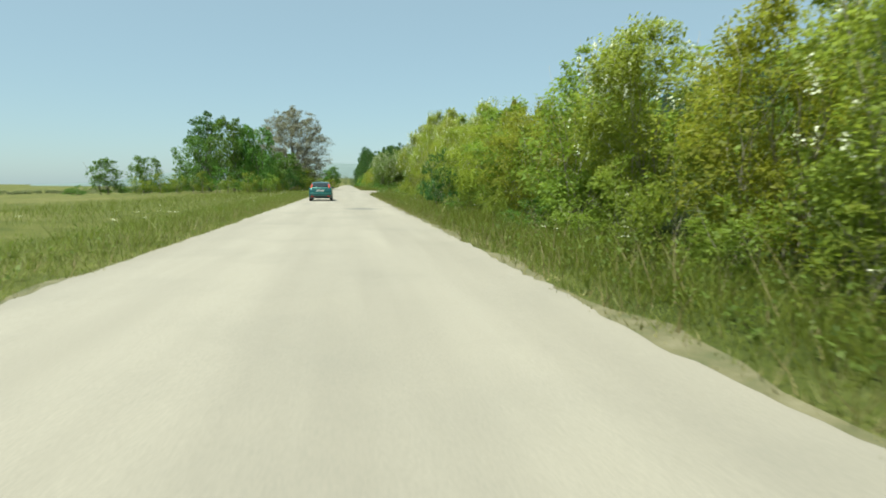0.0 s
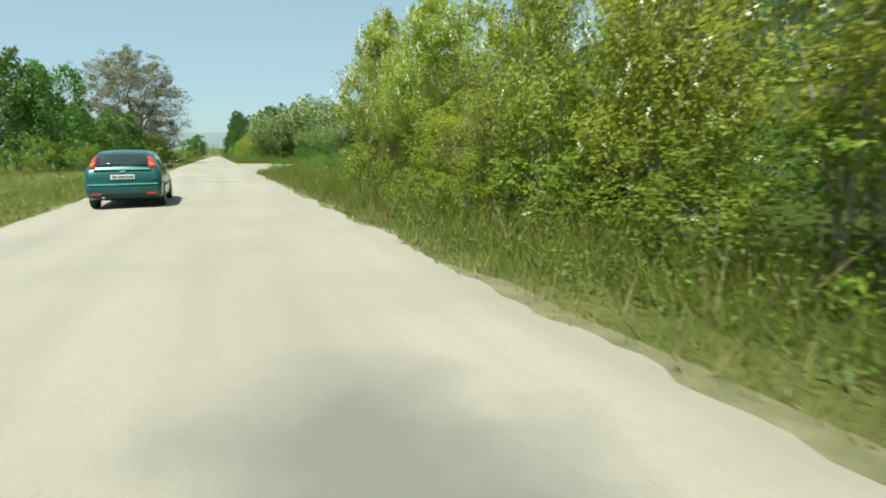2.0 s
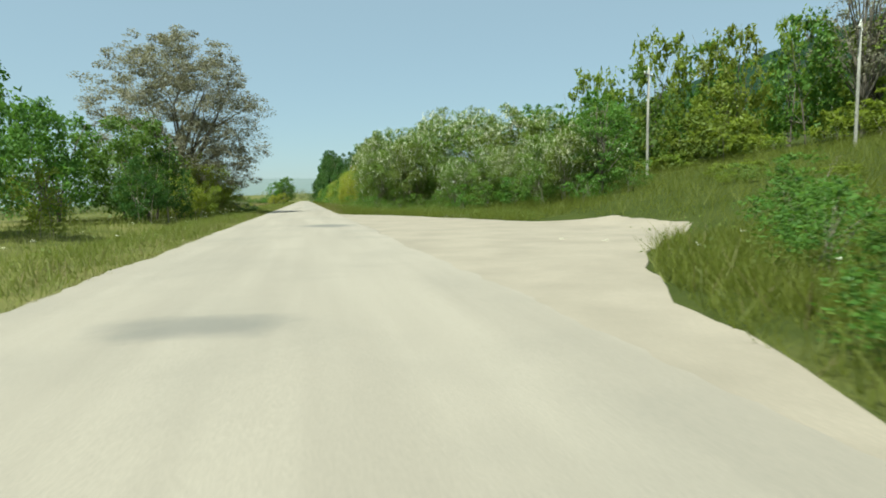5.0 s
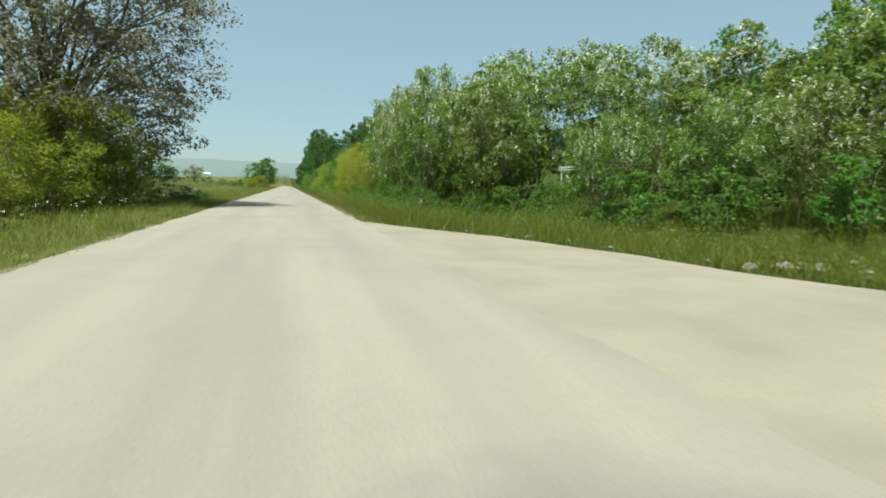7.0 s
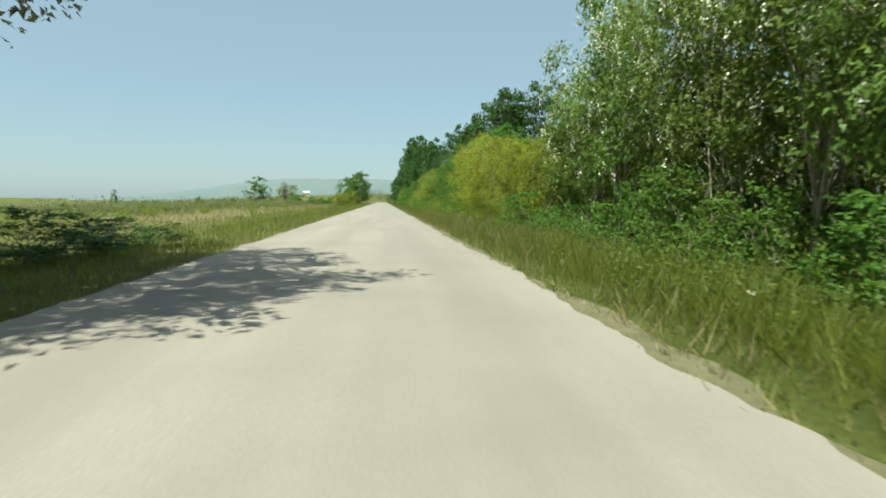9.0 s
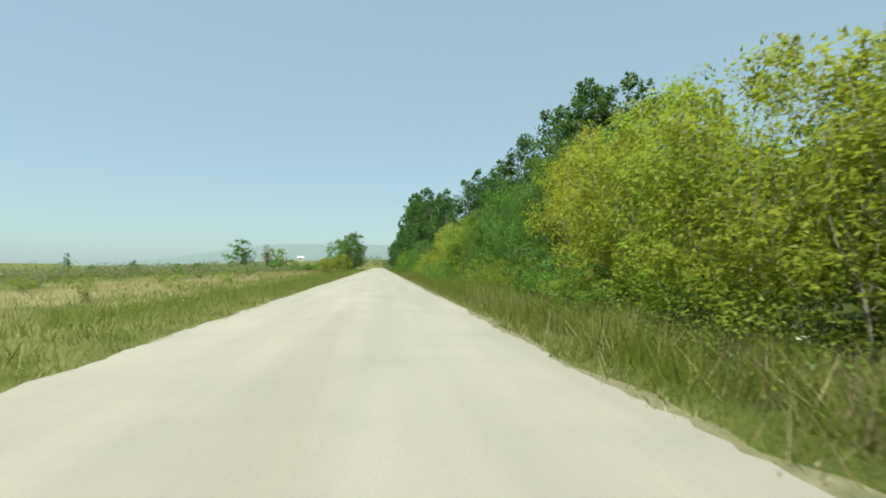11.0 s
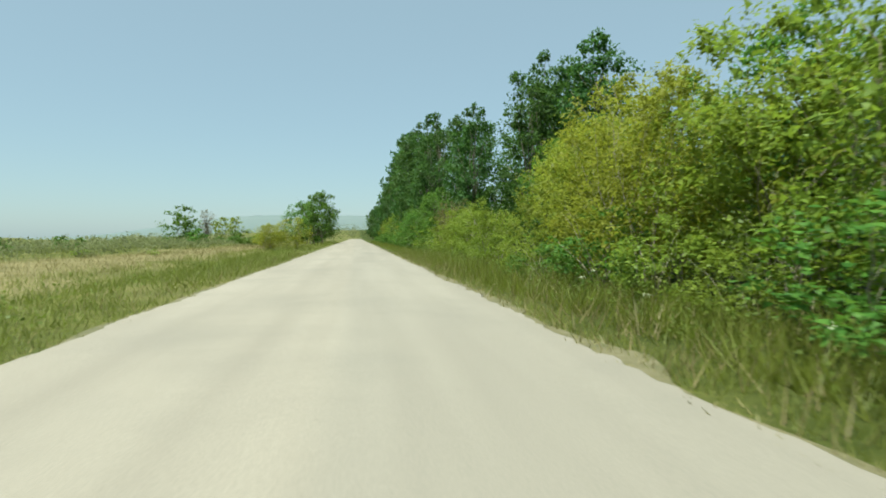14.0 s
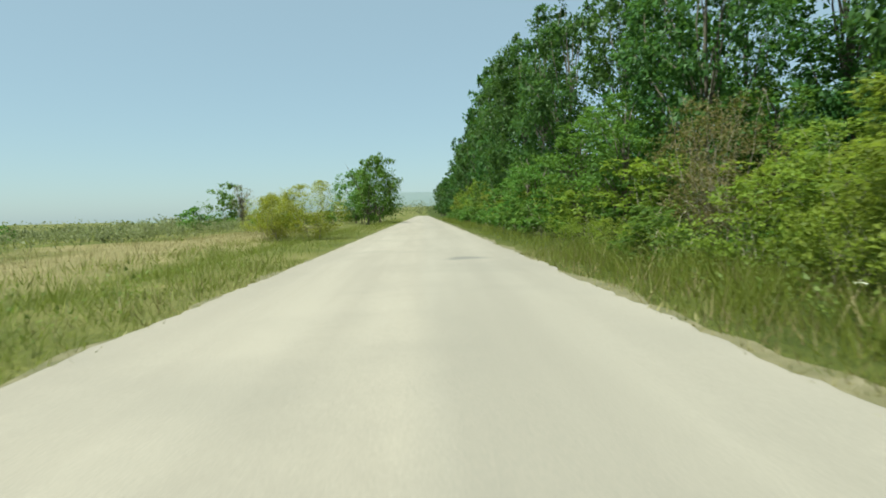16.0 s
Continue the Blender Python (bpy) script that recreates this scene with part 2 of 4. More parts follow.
def tube(verts, faces, pts, radii, sides=6, joint=None):
    """Adds a tapered tube along pts to the lists."""
    base = len(verts)
    n = len(pts)
    if joint is not None:
        faces.append((joint, base, base + 1))
    for i, (p, r) in enumerate(zip(pts, radii)):
        a = Vector(pts[max(i - 1, 0)])
        b = Vector(pts[min(i + 1, n - 1)])
        d = (b - a).normalized()
        u = d.orthogonal().normalized()
        v = d.cross(u)
        for s in range(sides):
            w = 2 * math.pi * s / sides
            verts.append(tuple(Vector(p) + (u * math.cos(w) + v * math.sin(w)) * r))
    for i in range(n - 1):
        for s in range(sides):
            t = (s + 1) % sides
            faces.append((base + i * sides + s, base + i * sides + t, base + (i + 1) * sides + t, base + (i + 1) * sides + s))
    faces.append(tuple(base + (n - 1) * sides + s for s in range(sides)))


def leaves_mesh(name, c, d, n, length, width, mat, folded=True):
    """Many small leaves, folded or plain and pointed: centres c, directions d, normals n."""
    d = d / np.linalg.norm(d, axis=1, keepdims=True)
    s = np.cross(d, n)
    s /= np.linalg.norm(s, axis=1, keepdims=True) + 1e-9
    up = np.cross(s, d)
    L, W = length[:, None], width[:, None]
    if folded:
        v = np.stack([c - d * L * 0.5, c + s * W * 0.5 + up * W * 0.18 + d * L * 0.05, c + d * L * 0.5 - up * L * 0.08,
                      c - s * W * 0.5 + up * W * 0.18 + d * L * 0.05], 1).reshape(-1, 3)
        k = np.arange(len(c))[:, None] * 4
        f = np.concatenate([k + [[0, 1, 2]], k + [[0, 2, 3]]], 1).reshape(-1, 3)
    else:
        v = np.stack([c - d * L * 0.35 + s * W * 0.55, c + d * L * 0.5, c - d * L * 0.25 - s * W * 0.55], 1).reshape(-1, 3)
        f = np.arange(len(c) * 3).reshape(-1, 3)
    me = bpy.data.meshes.new(name)
    me.vertices.add(len(v))
    me.vertices.foreach_set("co", v.astype(np.float32).ravel())
    me.loops.add(f.size)
    me.loops.foreach_set("vertex_index", f.astype(np.int32).ravel())
    me.polygons.add(len(f))
    me.polygons.foreach_set("loop_start", np.arange(0, f.size, 3, dtype=np.int32))
    me.materials.append(mat)
    me.update()
    me.validate()
    return me


def smooth01(x, a, b):
    t = np.clip((x - a) / (b - a), 0, 1)
    return t * t * (3 - 2 * t)


# ---------------------------------------------------------------- ground, road, apron
ROAD_HALF = 3.15
APRON_Y = [69, 72, 75, 79, 83, 86, 88, 94, 97, 100, 104, 106, 108, 110, 112, 114, 116, 118, 120, 122]
APRON_X = [2.9, 3.4, 4.4, 6.2, 9.0, 12.0, 14, 14, 11.6, 10.5, 9.8, 9.0, 8.5, 8.0, 7.2, 6.5, 5.2, 4.2, 3.3, 2.9]


def ground_z(x, y):
    """Height of the land: level along the road, rising to the right, a wooded hill there and a ridge far ahead."""
    x = np.asarray(x, float)
    y = np.asarray(y, float)
    z = -0.05 + 0 * x
    rise = np.maximum(0, x - 10.5)
    z = z + 0.175 * rise * np.exp(-rise / 300) * smooth01(x, 10.5, 17) * (1 - 0.9 * smooth01(y, 600, 1600))
    u = (x - 560) * 0.88 + (y - 360) * 0.48
    v = (y - 360) * 0.88 - (x - 560) * 0.48
    z = z + 142 * np.exp(-((u / 235) ** 2 + (v / 430) ** 2)) * smooth01(x, 15, 240)
    z = z + 12 * smooth01(y, 520, 1150) * smooth01(x, -420, -140)
    z = z + 1.0 * np.exp(-(((x - 17.5) / 4.5) ** 2 + ((y - 127.5) / 6) ** 2))
    fall = np.maximum(0, -x - 22)
    z = z - 0.036 * fall * np.exp(-fall / 900)
    z = z + 2.2 * (np.sin(x * 0.11 + y * 0.05) * np.sin(y * 0.09 - x * 0.04) + 0.6 * np.sin(x * 0.23) * np.sin(y * 0.27)) * smooth01(z, 18, 60)
    z = z + 0.10 * np.sin(x * 0.31 + 1.3) * np.sin(y * 0.23) * smooth01(np.abs(x), 8, 16)
    z = z - 0.22 * np.exp(-((np.abs(x + 1.2) - 6.6) / 1.2) ** 2) * smooth01(-x, 0, 3)
    return z


def build_ground():
    half = np.concatenate([np.arange(0, 12, 1.0), 12 * 1.085 ** np.arange(0, 73)])
    xs = np.concatenate([-half[:0:-1], half])
    ys = np.concatenate([-np.geomspace(30, 2600, 22)[::-1], np.arange(-24, 420, 6.0), np.geomspace(424, 4600, 70)])
    gx, gy = np.meshgrid(xs, ys)
    gz = ground_z(gx, gy)
    v = np.stack([gx, gy, gz], -1).reshape(-1, 3)
    w = len(xs)
    i = (np.arange(len(ys) - 1)[:, None] * w + np.arange(w - 1)[None]).ravel()
    f = np.stack([i, i + 1, i + w + 1, i + w], 1)
    ob = new("ground", mesh_of("ground", v.tolist(), f.tolist(), M_GROUND, smooth=True))
    tagged(ob, "green and straw-coloured grassland rising to a wooded hill", "ground", kind="structure")


def strip(name, ys, left, right, z_of, mat, columns, label, category, drop=0.12):
    """A sheet between two uneven edges with a skirt that goes into the ground."""
    v, f = [], []
    for y, a, b in zip(ys, left, right):
        row = [(a - 0.04, y)] + [(a + (b - a) * i / columns, y) for i in range(columns + 1)] + [(b + 0.04, y)]
        for j, (x, yy) in enumerate(row):
            z = z_of(x, yy)
            v.append((x, yy, z - drop if j in (0, len(row) - 1) else z))
    w = columns + 3
    for r in range(len(ys) - 1):
        for j in range(w - 1):
            f.append((r * w + j, r * w + j + 1, (r + 1) * w + j + 1, (r + 1) * w + j))
    ob = new(name, mesh_of(name, v, f, mat, smooth=False))
    return tagged(ob, label, category, kind="structure")


def wobble(y, seed, amp):
    return amp * noise.noise((seed, y * 0.55, 0.3)) + 0.6 * amp * noise.noise((seed, y * 2.3, 1.7)) + 0.5 * amp * noise.noise((seed, y * 0.12, 4.0))


def build_road():
    ys = np.concatenate([np.arange(-40, 300, 0.22), np.arange(300, 560, 4.0)])
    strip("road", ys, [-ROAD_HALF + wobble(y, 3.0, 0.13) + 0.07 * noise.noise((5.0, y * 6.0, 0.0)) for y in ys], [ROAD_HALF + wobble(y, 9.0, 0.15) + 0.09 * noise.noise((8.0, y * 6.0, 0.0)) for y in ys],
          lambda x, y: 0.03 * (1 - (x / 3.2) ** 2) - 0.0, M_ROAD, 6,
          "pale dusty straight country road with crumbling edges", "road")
    ys = np.arange(69, 122, 0.5)
    ex = np.interp(ys, APRON_Y, APRON_X) + [wobble(y, 21.0, 0.25) for y in ys]
    strip("gravel_apron", ys, [2.7] * len(ys), ex, lambda x, y: max(float(ground_z(x, y)) + 0.035, -0.012), M_GRAVEL, 14,
          "pale gravel mouth of a side road joining the road", "pavement")
    # dry shoulder on both sides
    for side, a, b in ((1, 2.85, 3.4), (-1, 2.85, 3.25)):
        ys = np.arange(-40, 330, 0.6)
        inner = [side * a] * len(ys)
        outer = [side * (b + wobble(y, 33.0 + side, 0.3)) for y in ys]
        lo, hi = (inner, outer) if side > 0 else (outer, inner)
        strip("shoulder", ys, lo, hi, lambda x, y: float(ground_z(x, y)) + 0.022, M_SOIL, 3,
              "dry earth shoulder with sparse grass beside the road", "shoulder", 0.06)


def build_distance():
    """A ridge on the horizon, far behind everything, its haze painted as a pale glow."""
    xs = np.linspace(-1500, 2600, 180)
    top = 118 * smooth01(xs, -1500, -450) * (1 - 0.3 * smooth01(xs, 300, 1600))
    top = top + np.array([7 * noise.noise((x * 0.004, 0.0, 2.0)) + 2.5 * noise.noise((x * 0.02, 0.0, 5.0)) for x in xs]) * smooth01(xs, -1450, -900)
    rows = [(3000, -30.0, 0.0), (3080, 0.0, 0.35), (3200, 0.0, 0.75), (3350, 0.0, 1.0), (3600, -30.0, 0.0)]
    v = [(x, y, low + h * t - 3) for y, low, h in rows for x, t in zip(xs, top)]
    w = len(xs)
    f = [(r * w + i, r * w + i + 1, (r + 1) * w + i + 1, (r + 1) * w + i) for r in range(len(rows) - 1) for i in range(w - 1)]
    # haze put into the colour: pale blue-grey emission over a dark base
    k = Nodes("painted_ridge_haze")
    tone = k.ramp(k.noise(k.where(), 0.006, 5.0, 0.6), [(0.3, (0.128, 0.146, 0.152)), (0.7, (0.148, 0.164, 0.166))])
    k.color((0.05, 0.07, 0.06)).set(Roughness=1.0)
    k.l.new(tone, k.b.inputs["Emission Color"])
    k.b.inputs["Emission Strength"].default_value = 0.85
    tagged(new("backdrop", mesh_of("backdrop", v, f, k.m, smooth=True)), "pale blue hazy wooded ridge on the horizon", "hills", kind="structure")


build_ground()
build_distance()
build_road()


# ---------------------------------------------------------------- plants
def grow(name, seed, height, spread, base, puffs, per, leaf, leafmat, barkmat, stems=1, girth=0.12, bloom=0, shape=0.5, loose=1.0, leafw=0.5, limbs=14, petal=0.1, tall=0.75, full=0.35, folded=False):
    """Meshes of one plant standing at the origin: wood with limbs, a crown of leafy puffs, blossoms.
    shape: where the crown is widest, as a part of its height; loose: size of the puffs; tall: their height to width;
    full: the smaller, the more of the puffs sit at the outside of the crown."""
    rg = np.random.default_rng(seed)
    woods, tops = [], []
    for s in range(stems):
        a = rg.uniform(0, 2 * math.pi)
        lean = (0.08 if stems == 1 else rg.uniform(0.25, 0.75)) * spread
        h = height * (0.9 if stems == 1 else rg.uniform(0.65, 0.98))
        foot = Vector((0, 0, 0)) if stems == 1 else Vector((rg.normal(0, 0.14), rg.normal(0, 0.14), 0)) * spread
        pts = []
        for i in range(7):
            f = i / 6
            pts.append(Vector((math.cos(a) * lean * f ** 1.3 + rg.normal(0, 0.02 * height) * f, math.sin(a) * lean * f ** 1.3 + rg.normal(0, 0.02 * height) * f, h * f - (0.12 if i == 0 else 0))) + foot)
        r0 = girth * (1.0 if stems == 1 else rg.uniform(0.4, 0.8))
        sides = 7 if stems == 1 else 5
        verts, faces = [], []
        woods.append((verts, faces))
        tube(verts, faces, pts, [r0 * (1.25 if i == 0 else 1) * (1 - 0.88 * i / 6) for i in range(7)], sides)
        tops.append((pts, r0))
    # puffs inside an uneven envelope
    drift = rg.uniform(-50, 50, 3)
    cs, size = [], []
    rp = (spread * spread * (height - base) / puffs) ** (1 / 3) * 0.78 * loose
    while len(cs) < puffs:
        zf = rg.uniform(0.0, 1.0)
        u = (zf - shape) / (1 - shape) if zf > shape else (shape - zf) / shape
        wide = max(0.0, 1 - u ** (2.2 if zf > shape else 2.8)) ** 0.5
        if rg.random() > wide + 0.12:
            continue
        a = rg.uniform(0, 2 * math.pi)
        lump = noise.noise((drift[0] + math.cos(a) * 1.3, drift[1] + math.sin(a) * 1.3, drift[2] + zf * 2.6))
        r = rg.random() ** full * wide * (0.92 + 0.42 * lump) * max(0.2, 1 - 0.5 * rp / spread)
        top = 1 + 0.10 * noise.noise((drift[2] + math.cos(a), drift[0] + math.sin(a), 0.0))
        cs.append((math.cos(a) * r * spread, math.sin(a) * r * spread, base + 0.5 * rp * tall + (height - base - rp * tall) * zf * top))
        size.append(rp * rg.uniform(0.65, 1.3) * (1 - 0.4 * zf ** 4))
    cs, size = np.array(cs), np.array(size)
    for p in cs[: limbs]:
        w = rg.integers(len(tops))
        pts, r0 = tops[w]
        verts, faces = woods[w]
        k = min(5, max(1, int(6 * min(0.85, max(0.1, (p[2] / height) * rg.uniform(0.35, 0.75))))))
        a = pts[k]
        b = Vector(p)
        mid = a.lerp(b, 0.5) + Vector((0, 0, 0.10 * (b - a).length)) + Vector(rg.normal(0, 0.05, 3)) * (b - a).length
        r1 = r0 * (1 - 0.88 * k / 6) * 0.55
        tube(verts, faces, [a, mid, b], [r1, r1 * 0.6, r1 * 0.15], 4, joint=k * sides + 1)
    wood = [mesh_of(name + "_wood", v, f, barkmat, smooth=True) for v, f in woods]
    # leaves gather in sprays round the outside of each puff
    q = rg.normal(size=(puffs, per, 3))
    spray = rg.normal(size=(puffs, 1 + per // 9, 3))
    pick = rg.integers(spray.shape[1], size=(puffs, per))
    q = q * 0.42 + np.take_along_axis(spray, pick[:, :, None], axis=1)
    q /= np.linalg.norm(q, axis=2, keepdims=True)
    q = q * rg.uniform(0.15, 1.15, (puffs, per, 1)) ** 0.5
    off = q * size[:, None, None] * np.array([1, 1, tall])
    c = (cs[:, None] + off).reshape(-1, 3)
    c[:, 2] = np.maximum(c[:, 2], leaf * rg.uniform(0.5, 4.0, len(c)))
    out = q.reshape(-1, 3)
    d = out + rg.normal(0, 0.7, (len(c), 3)) + np.array([0, 0, -0.3])
    axis = np.array([0, 0, base + (height - base) * 0.4])
    away = c - axis
    away /= np.linalg.norm(away, axis=1, keepdims=True) + 1e-6
    n = rg.normal(0, 0.45, (len(c), 3)) + out * 0.7 + away * 0.35 + np.array([0, 0, 0.7])
    ln = leaf * rg.uniform(0.6, 1.35, len(c))
    crown = leaves_mesh(name + "_crown", c, d, n, ln, ln * leafw * rg.uniform(0.8, 1.2, len(c)), leafmat, folded)
    flowers = None
    if bloom:
        likely = np.clip(cs[:, 2] / height, 0.1, 1.0) ** 1.6
        w = rg.choice(len(cs), size=bloom, p=likely / likely.sum())
        way = rg.normal(size=(bloom, 3))
        way /= np.linalg.norm(way, axis=1, keepdims=True)
        hang = cs[w] + way * size[w][:, None] * np.array([1.05, 1.05, tall])
        per_f = 13
        g = hang[:, None] + np.stack([rg.normal(0, 0.03, (bloom, per_f)), rg.normal(0, 0.03, (bloom, per_f)), -np.linspace(0, 0.26, per_f)[None] * rg.uniform(0.6, 1.2, (bloom, 1))], -1)
        g = g.reshape(-1, 3)
        g = g[g[:, 2] > 0.3]
        flowers = leaves_mesh(name + "_flowers", g, rg.normal(size=g.shape), rg.normal(size=g.shape), petal * rg.uniform(0.8, 1.4, len(g)), petal * rg.uniform(0.7, 1.1, len(g)), M_BLOOM, False)
    return wood, crown, flowers


def plant(name, label, category, group, meshes):
    """The first plant of a kind, far below nothing: it is moved to its first place by plant_at."""
    e = new(name)
    e.empty_display_size = 0.3
    tagged(e, label, category, group)
    for wood in meshes[0]:
        mesh_part("trunk" if "tree" in name else "stem", wood, e)
    crown = mesh_part("crown", meshes[1], e)
    if meshes[2]:
        mesh_part("blossom", meshes[2], crown, "hanging white blossom clusters")
    return e


class Kind:
    """A kind of plant with a few forms; each call of at() stands one more of them on the land."""

    def __init__(self, name, label, category, group, forms):
        self.first = [plant(name, label, category, group, f) for f in forms]
        self.used = [False] * len(forms)
        self.rg = random.Random(len(name) * 7 + len(label))
        self.n = 0

    def at(self, x, y, scale=1.0, wide=None, form=None, turn=None):
        i = self.n % len(self.first) if form is None else form
        self.n += 1
        w = scale if wide is None else wide
        rz = self.rg.uniform(0, 360) if turn is None else turn
        m = pose(x, y, float(ground_z(x, y)), 0, 0, rz) @ Matrix.Diagonal((w, w, scale, 1))
        if not self.used[i]:
            self.used[i] = True
            self.first[i].matrix_basis = m
            return self.first[i]
        ob = self.first[i]
        c = copy_thing(ob, Matrix.Identity(4))
        c.matrix_basis = m
        return c


locust = Kind("locust_thicket", "young locust thicket with pale stems and white blossom", "shrub", "roadside thicket",
              [grow("locust", s, 6.0, 1.75, low, 74, 185, 0.104, M_LEAF["locust"], M_STEM, stems=9, girth=0.036, bloom=b, shape=0.55, limbs=26, petal=0.046, loose=0.95, tall=1.15, full=0.5)
               for s, b, low in ((11, 120, 0.3), (12, 80, 0.7), (14, 110, 1.3))])
inner_locust = Kind("locust_thicket", "young locust thicket deeper in the roadside growth", "shrub", "roadside thicket",
                    [grow("inner_locust", s, 6.0, 1.75, 0.4, 74, 84, 0.155, M_LEAF["locust"], M_STEM, stems=7, girth=0.036, bloom=70, shape=0.55, limbs=20, petal=0.05, loose=0.95, tall=1.15, full=0.5)
                     for s in (17, 18)])
flowering = Kind("locust_tree", "bushy locust tree covered in white blossom clusters", "tree", "flowering locusts",
                 [grow("flowering", s, 6.0, 2.0, 0.2, 70, 170, 0.112, M_LEAF["fresh"], M_STEM, stems=5, girth=0.05, bloom=b, shape=0.5, limbs=24, petal=0.044, tall=0.9)
                  for s, b in ((15, 340), (16, 240))])
inner_flowering = Kind("locust_tree", "locust tree with white blossom behind the roadside row", "tree", "flowering locusts",
                       [grow("inner_flowering", s, 6.0, 2.0, 0.2, 70, 96, 0.15, M_LEAF["fresh"], M_STEM, stems=4, girth=0.05, bloom=b, shape=0.5, limbs=20, petal=0.05, tall=0.9)
                        for s, b in ((19, 240), (20, 170))])
willow = Kind("willow_shrub", "tall yellow-green leafy shrub beside the road", "shrub", "roadside thicket",
              [grow("willow", s, 6.0, 2.3, 0.2, 66, 158, 0.13, M_LEAF["yellow"], M_STEM, stems=6, girth=0.036, shape=0.5, limbs=22, leafw=0.42, tall=1.05)
               for s in (21, 22)])
golden = Kind("willow_shrub", "tall shrub with golden yellow leaves", "shrub", "roadside thicket",
              [grow("golden", 27, 6.0, 2.1, 0.2, 62, 140, 0.125, M_LEAF["golden"], M_STEM, stems=6, girth=0.05, shape=0.52, limbs=22, leafw=0.42, tall=1.05)])
sallow = Kind("sallow_shrub", "olive green leafy shrub beside the road", "shrub", "roadside thicket",
              [grow("sallow", s, 6.0, 2.3, 0.2, 66, 112, 0.15, M_LEAF["olive"], M_STEM, stems=6, girth=0.034, shape=0.5, limbs=22, leafw=0.48, tall=0.95)
               for s in (23, 24)])
inner_sallow = Kind("sallow_shrub", "olive green shrub behind the roadside growth", "shrub", "roadside thicket",
                    [grow("inner_sallow", 28, 6.0, 2.3, 0.2, 60, 42, 0.25, M_LEAF["olive"], M_STEM, stems=4, girth=0.034, shape=0.5, limbs=12, leafw=0.48, tall=0.95)])
underwood = Kind("shrub", "low yellow-green leafy shrub in the verge", "shrub", "roadside thicket",
                 [grow("underwood", s, 2.4, 1.2, 0.05, 30, 72, 0.098, M_LEAF["olive"], M_STEM, stems=3, girth=0.02, shape=0.45, limbs=5, tall=0.95)
                  for s in (25, 26)])
bush = Kind("bush", "dense green leafy bush at the edge of the woods", "bush", "roadside bushes",
            [grow("bush", s, 2.6, 1.5, 0.05, 36, 54, 0.138, M_LEAF["green"], M_STEM, stems=4, girth=0.03, shape=0.42, limbs=6)
             for s in (31, 32)])
low_bush = Kind("bush", "small green bush growing in the open grass", "bush", "scattered bushes",
                [grow("low_bush", s, 2.6, 1.5, 0.05, 20, 46, 0.25, M_LEAF["green"], M_STEM, stems=3, girth=0.03, shape=0.42, limbs=6)
                 for s in (33, 34)])
dark_bush = Kind("bush", "dark green rounded bush", "bush", "roadside bushes",
                 [grow("dark_bush", 35, 2.6, 1.5, 0.05, 40, 100, 0.11, M_LEAF["dark"], M_STEM, stems=4, girth=0.03, shape=0.45, limbs=12)])
elm = Kind("tree", "tall dark green broadleaf tree in a roadside row", "tree", "roadside trees",
           [grow("elm", s, 14.0, 3.6, 1.0, 92, 104, 0.29, M_LEAF["dark"], M_BARK, girth=0.17, shape=0.45, limbs=24, leafw=0.6, loose=1.12, full=0.42)
            for s in (41, 42, 43)])
far_elm = Kind("tree", "tall dark green broadleaf tree in a roadside row", "tree", "roadside trees",
               [grow("far_elm", s, 14.0, 3.6, 0.8, 60, 54, 0.48, M_LEAF["dark"], M_BARK, girth=0.17, shape=0.45, limbs=12, leafw=0.6)
                for s in (44, 45)])
ash = Kind("tree", "tall green broadleaf tree with an uneven crown", "tree", "roadside trees",
           [grow("ash", s, 12.0, 3.6, 0.9, 78, 78, 0.28, M_LEAF["green"], M_BARK, girth=0.20, shape=0.45, limbs=24, leafw=0.55)
            for s in (51, 52)])
round_tree = Kind("tree", "broad bushy green tree leafy down to the ground", "tree", "bushy trees",
                  [grow("round_tree", s, 8.0, 4.3, 0.1, 96, 175, 0.165, M_LEAF["green"], M_BARK, stems=3, girth=0.12, shape=0.42, limbs=26, leafw=0.55)
                   for s in (55, 56)])
field_tree = Kind("tree", "broad bushy green tree at the edge of the fields", "tree", "left roadside trees",
                  [grow("field_tree", s, 8.0, 4.3, 0.1, 90, 86, 0.27, M_LEAF["green"], M_BARK, stems=3, girth=0.16, shape=0.42, limbs=20, leafw=0.55)
                   for s in (53, 54)])
hill_tree = Kind("tree", "broad bushy green tree on the grassy slope", "tree", "slope trees",
                 [grow("hill_tree", s, 8.0, 4.3, 0.1, 52, 44, 0.44, M_LEAF[c], M_BARK, stems=2, girth=0.12, shape=0.36, limbs=10, leafw=0.55)
                  for s, c in ((57, "green"), (58, "olive"))])
slope_scrub = Kind("shrub", "olive green shrub on the overgrown slope", "shrub", "slope scrub",
                   [grow("slope_scrub", s, 3.6, 2.4, 0.0, 30, 36, 0.31, M_LEAF[c], M_STEM, stems=3, girth=0.03, shape=0.36, limbs=6, leafw=0.55)
                    for s, c in ((36, "olive"), (37, "fresh"), (38, "olive"))])
red_tree = Kind("tree", "large sparse tree with reddish grey leaves", "tree", "left roadside trees",
                [grow("red_tree", 61, 20.0, 8.6, 1.0, 640, 125, 0.22, M_LEAF["red"], M_BARK, girth=0.24, shape=0.42, loose=0.95, limbs=60, full=0.55)])
thin_tree = Kind("tree", "thin sparse bare-looking tree with pale leaves", "tree", "far trees",
                 [grow("thin_tree", 71, 15.0, 4.2, 4.0, 60, 50, 0.27, M_LEAF["red"], M_BARK, girth=0.2, shape=0.6, loose=0.9, limbs=55)])
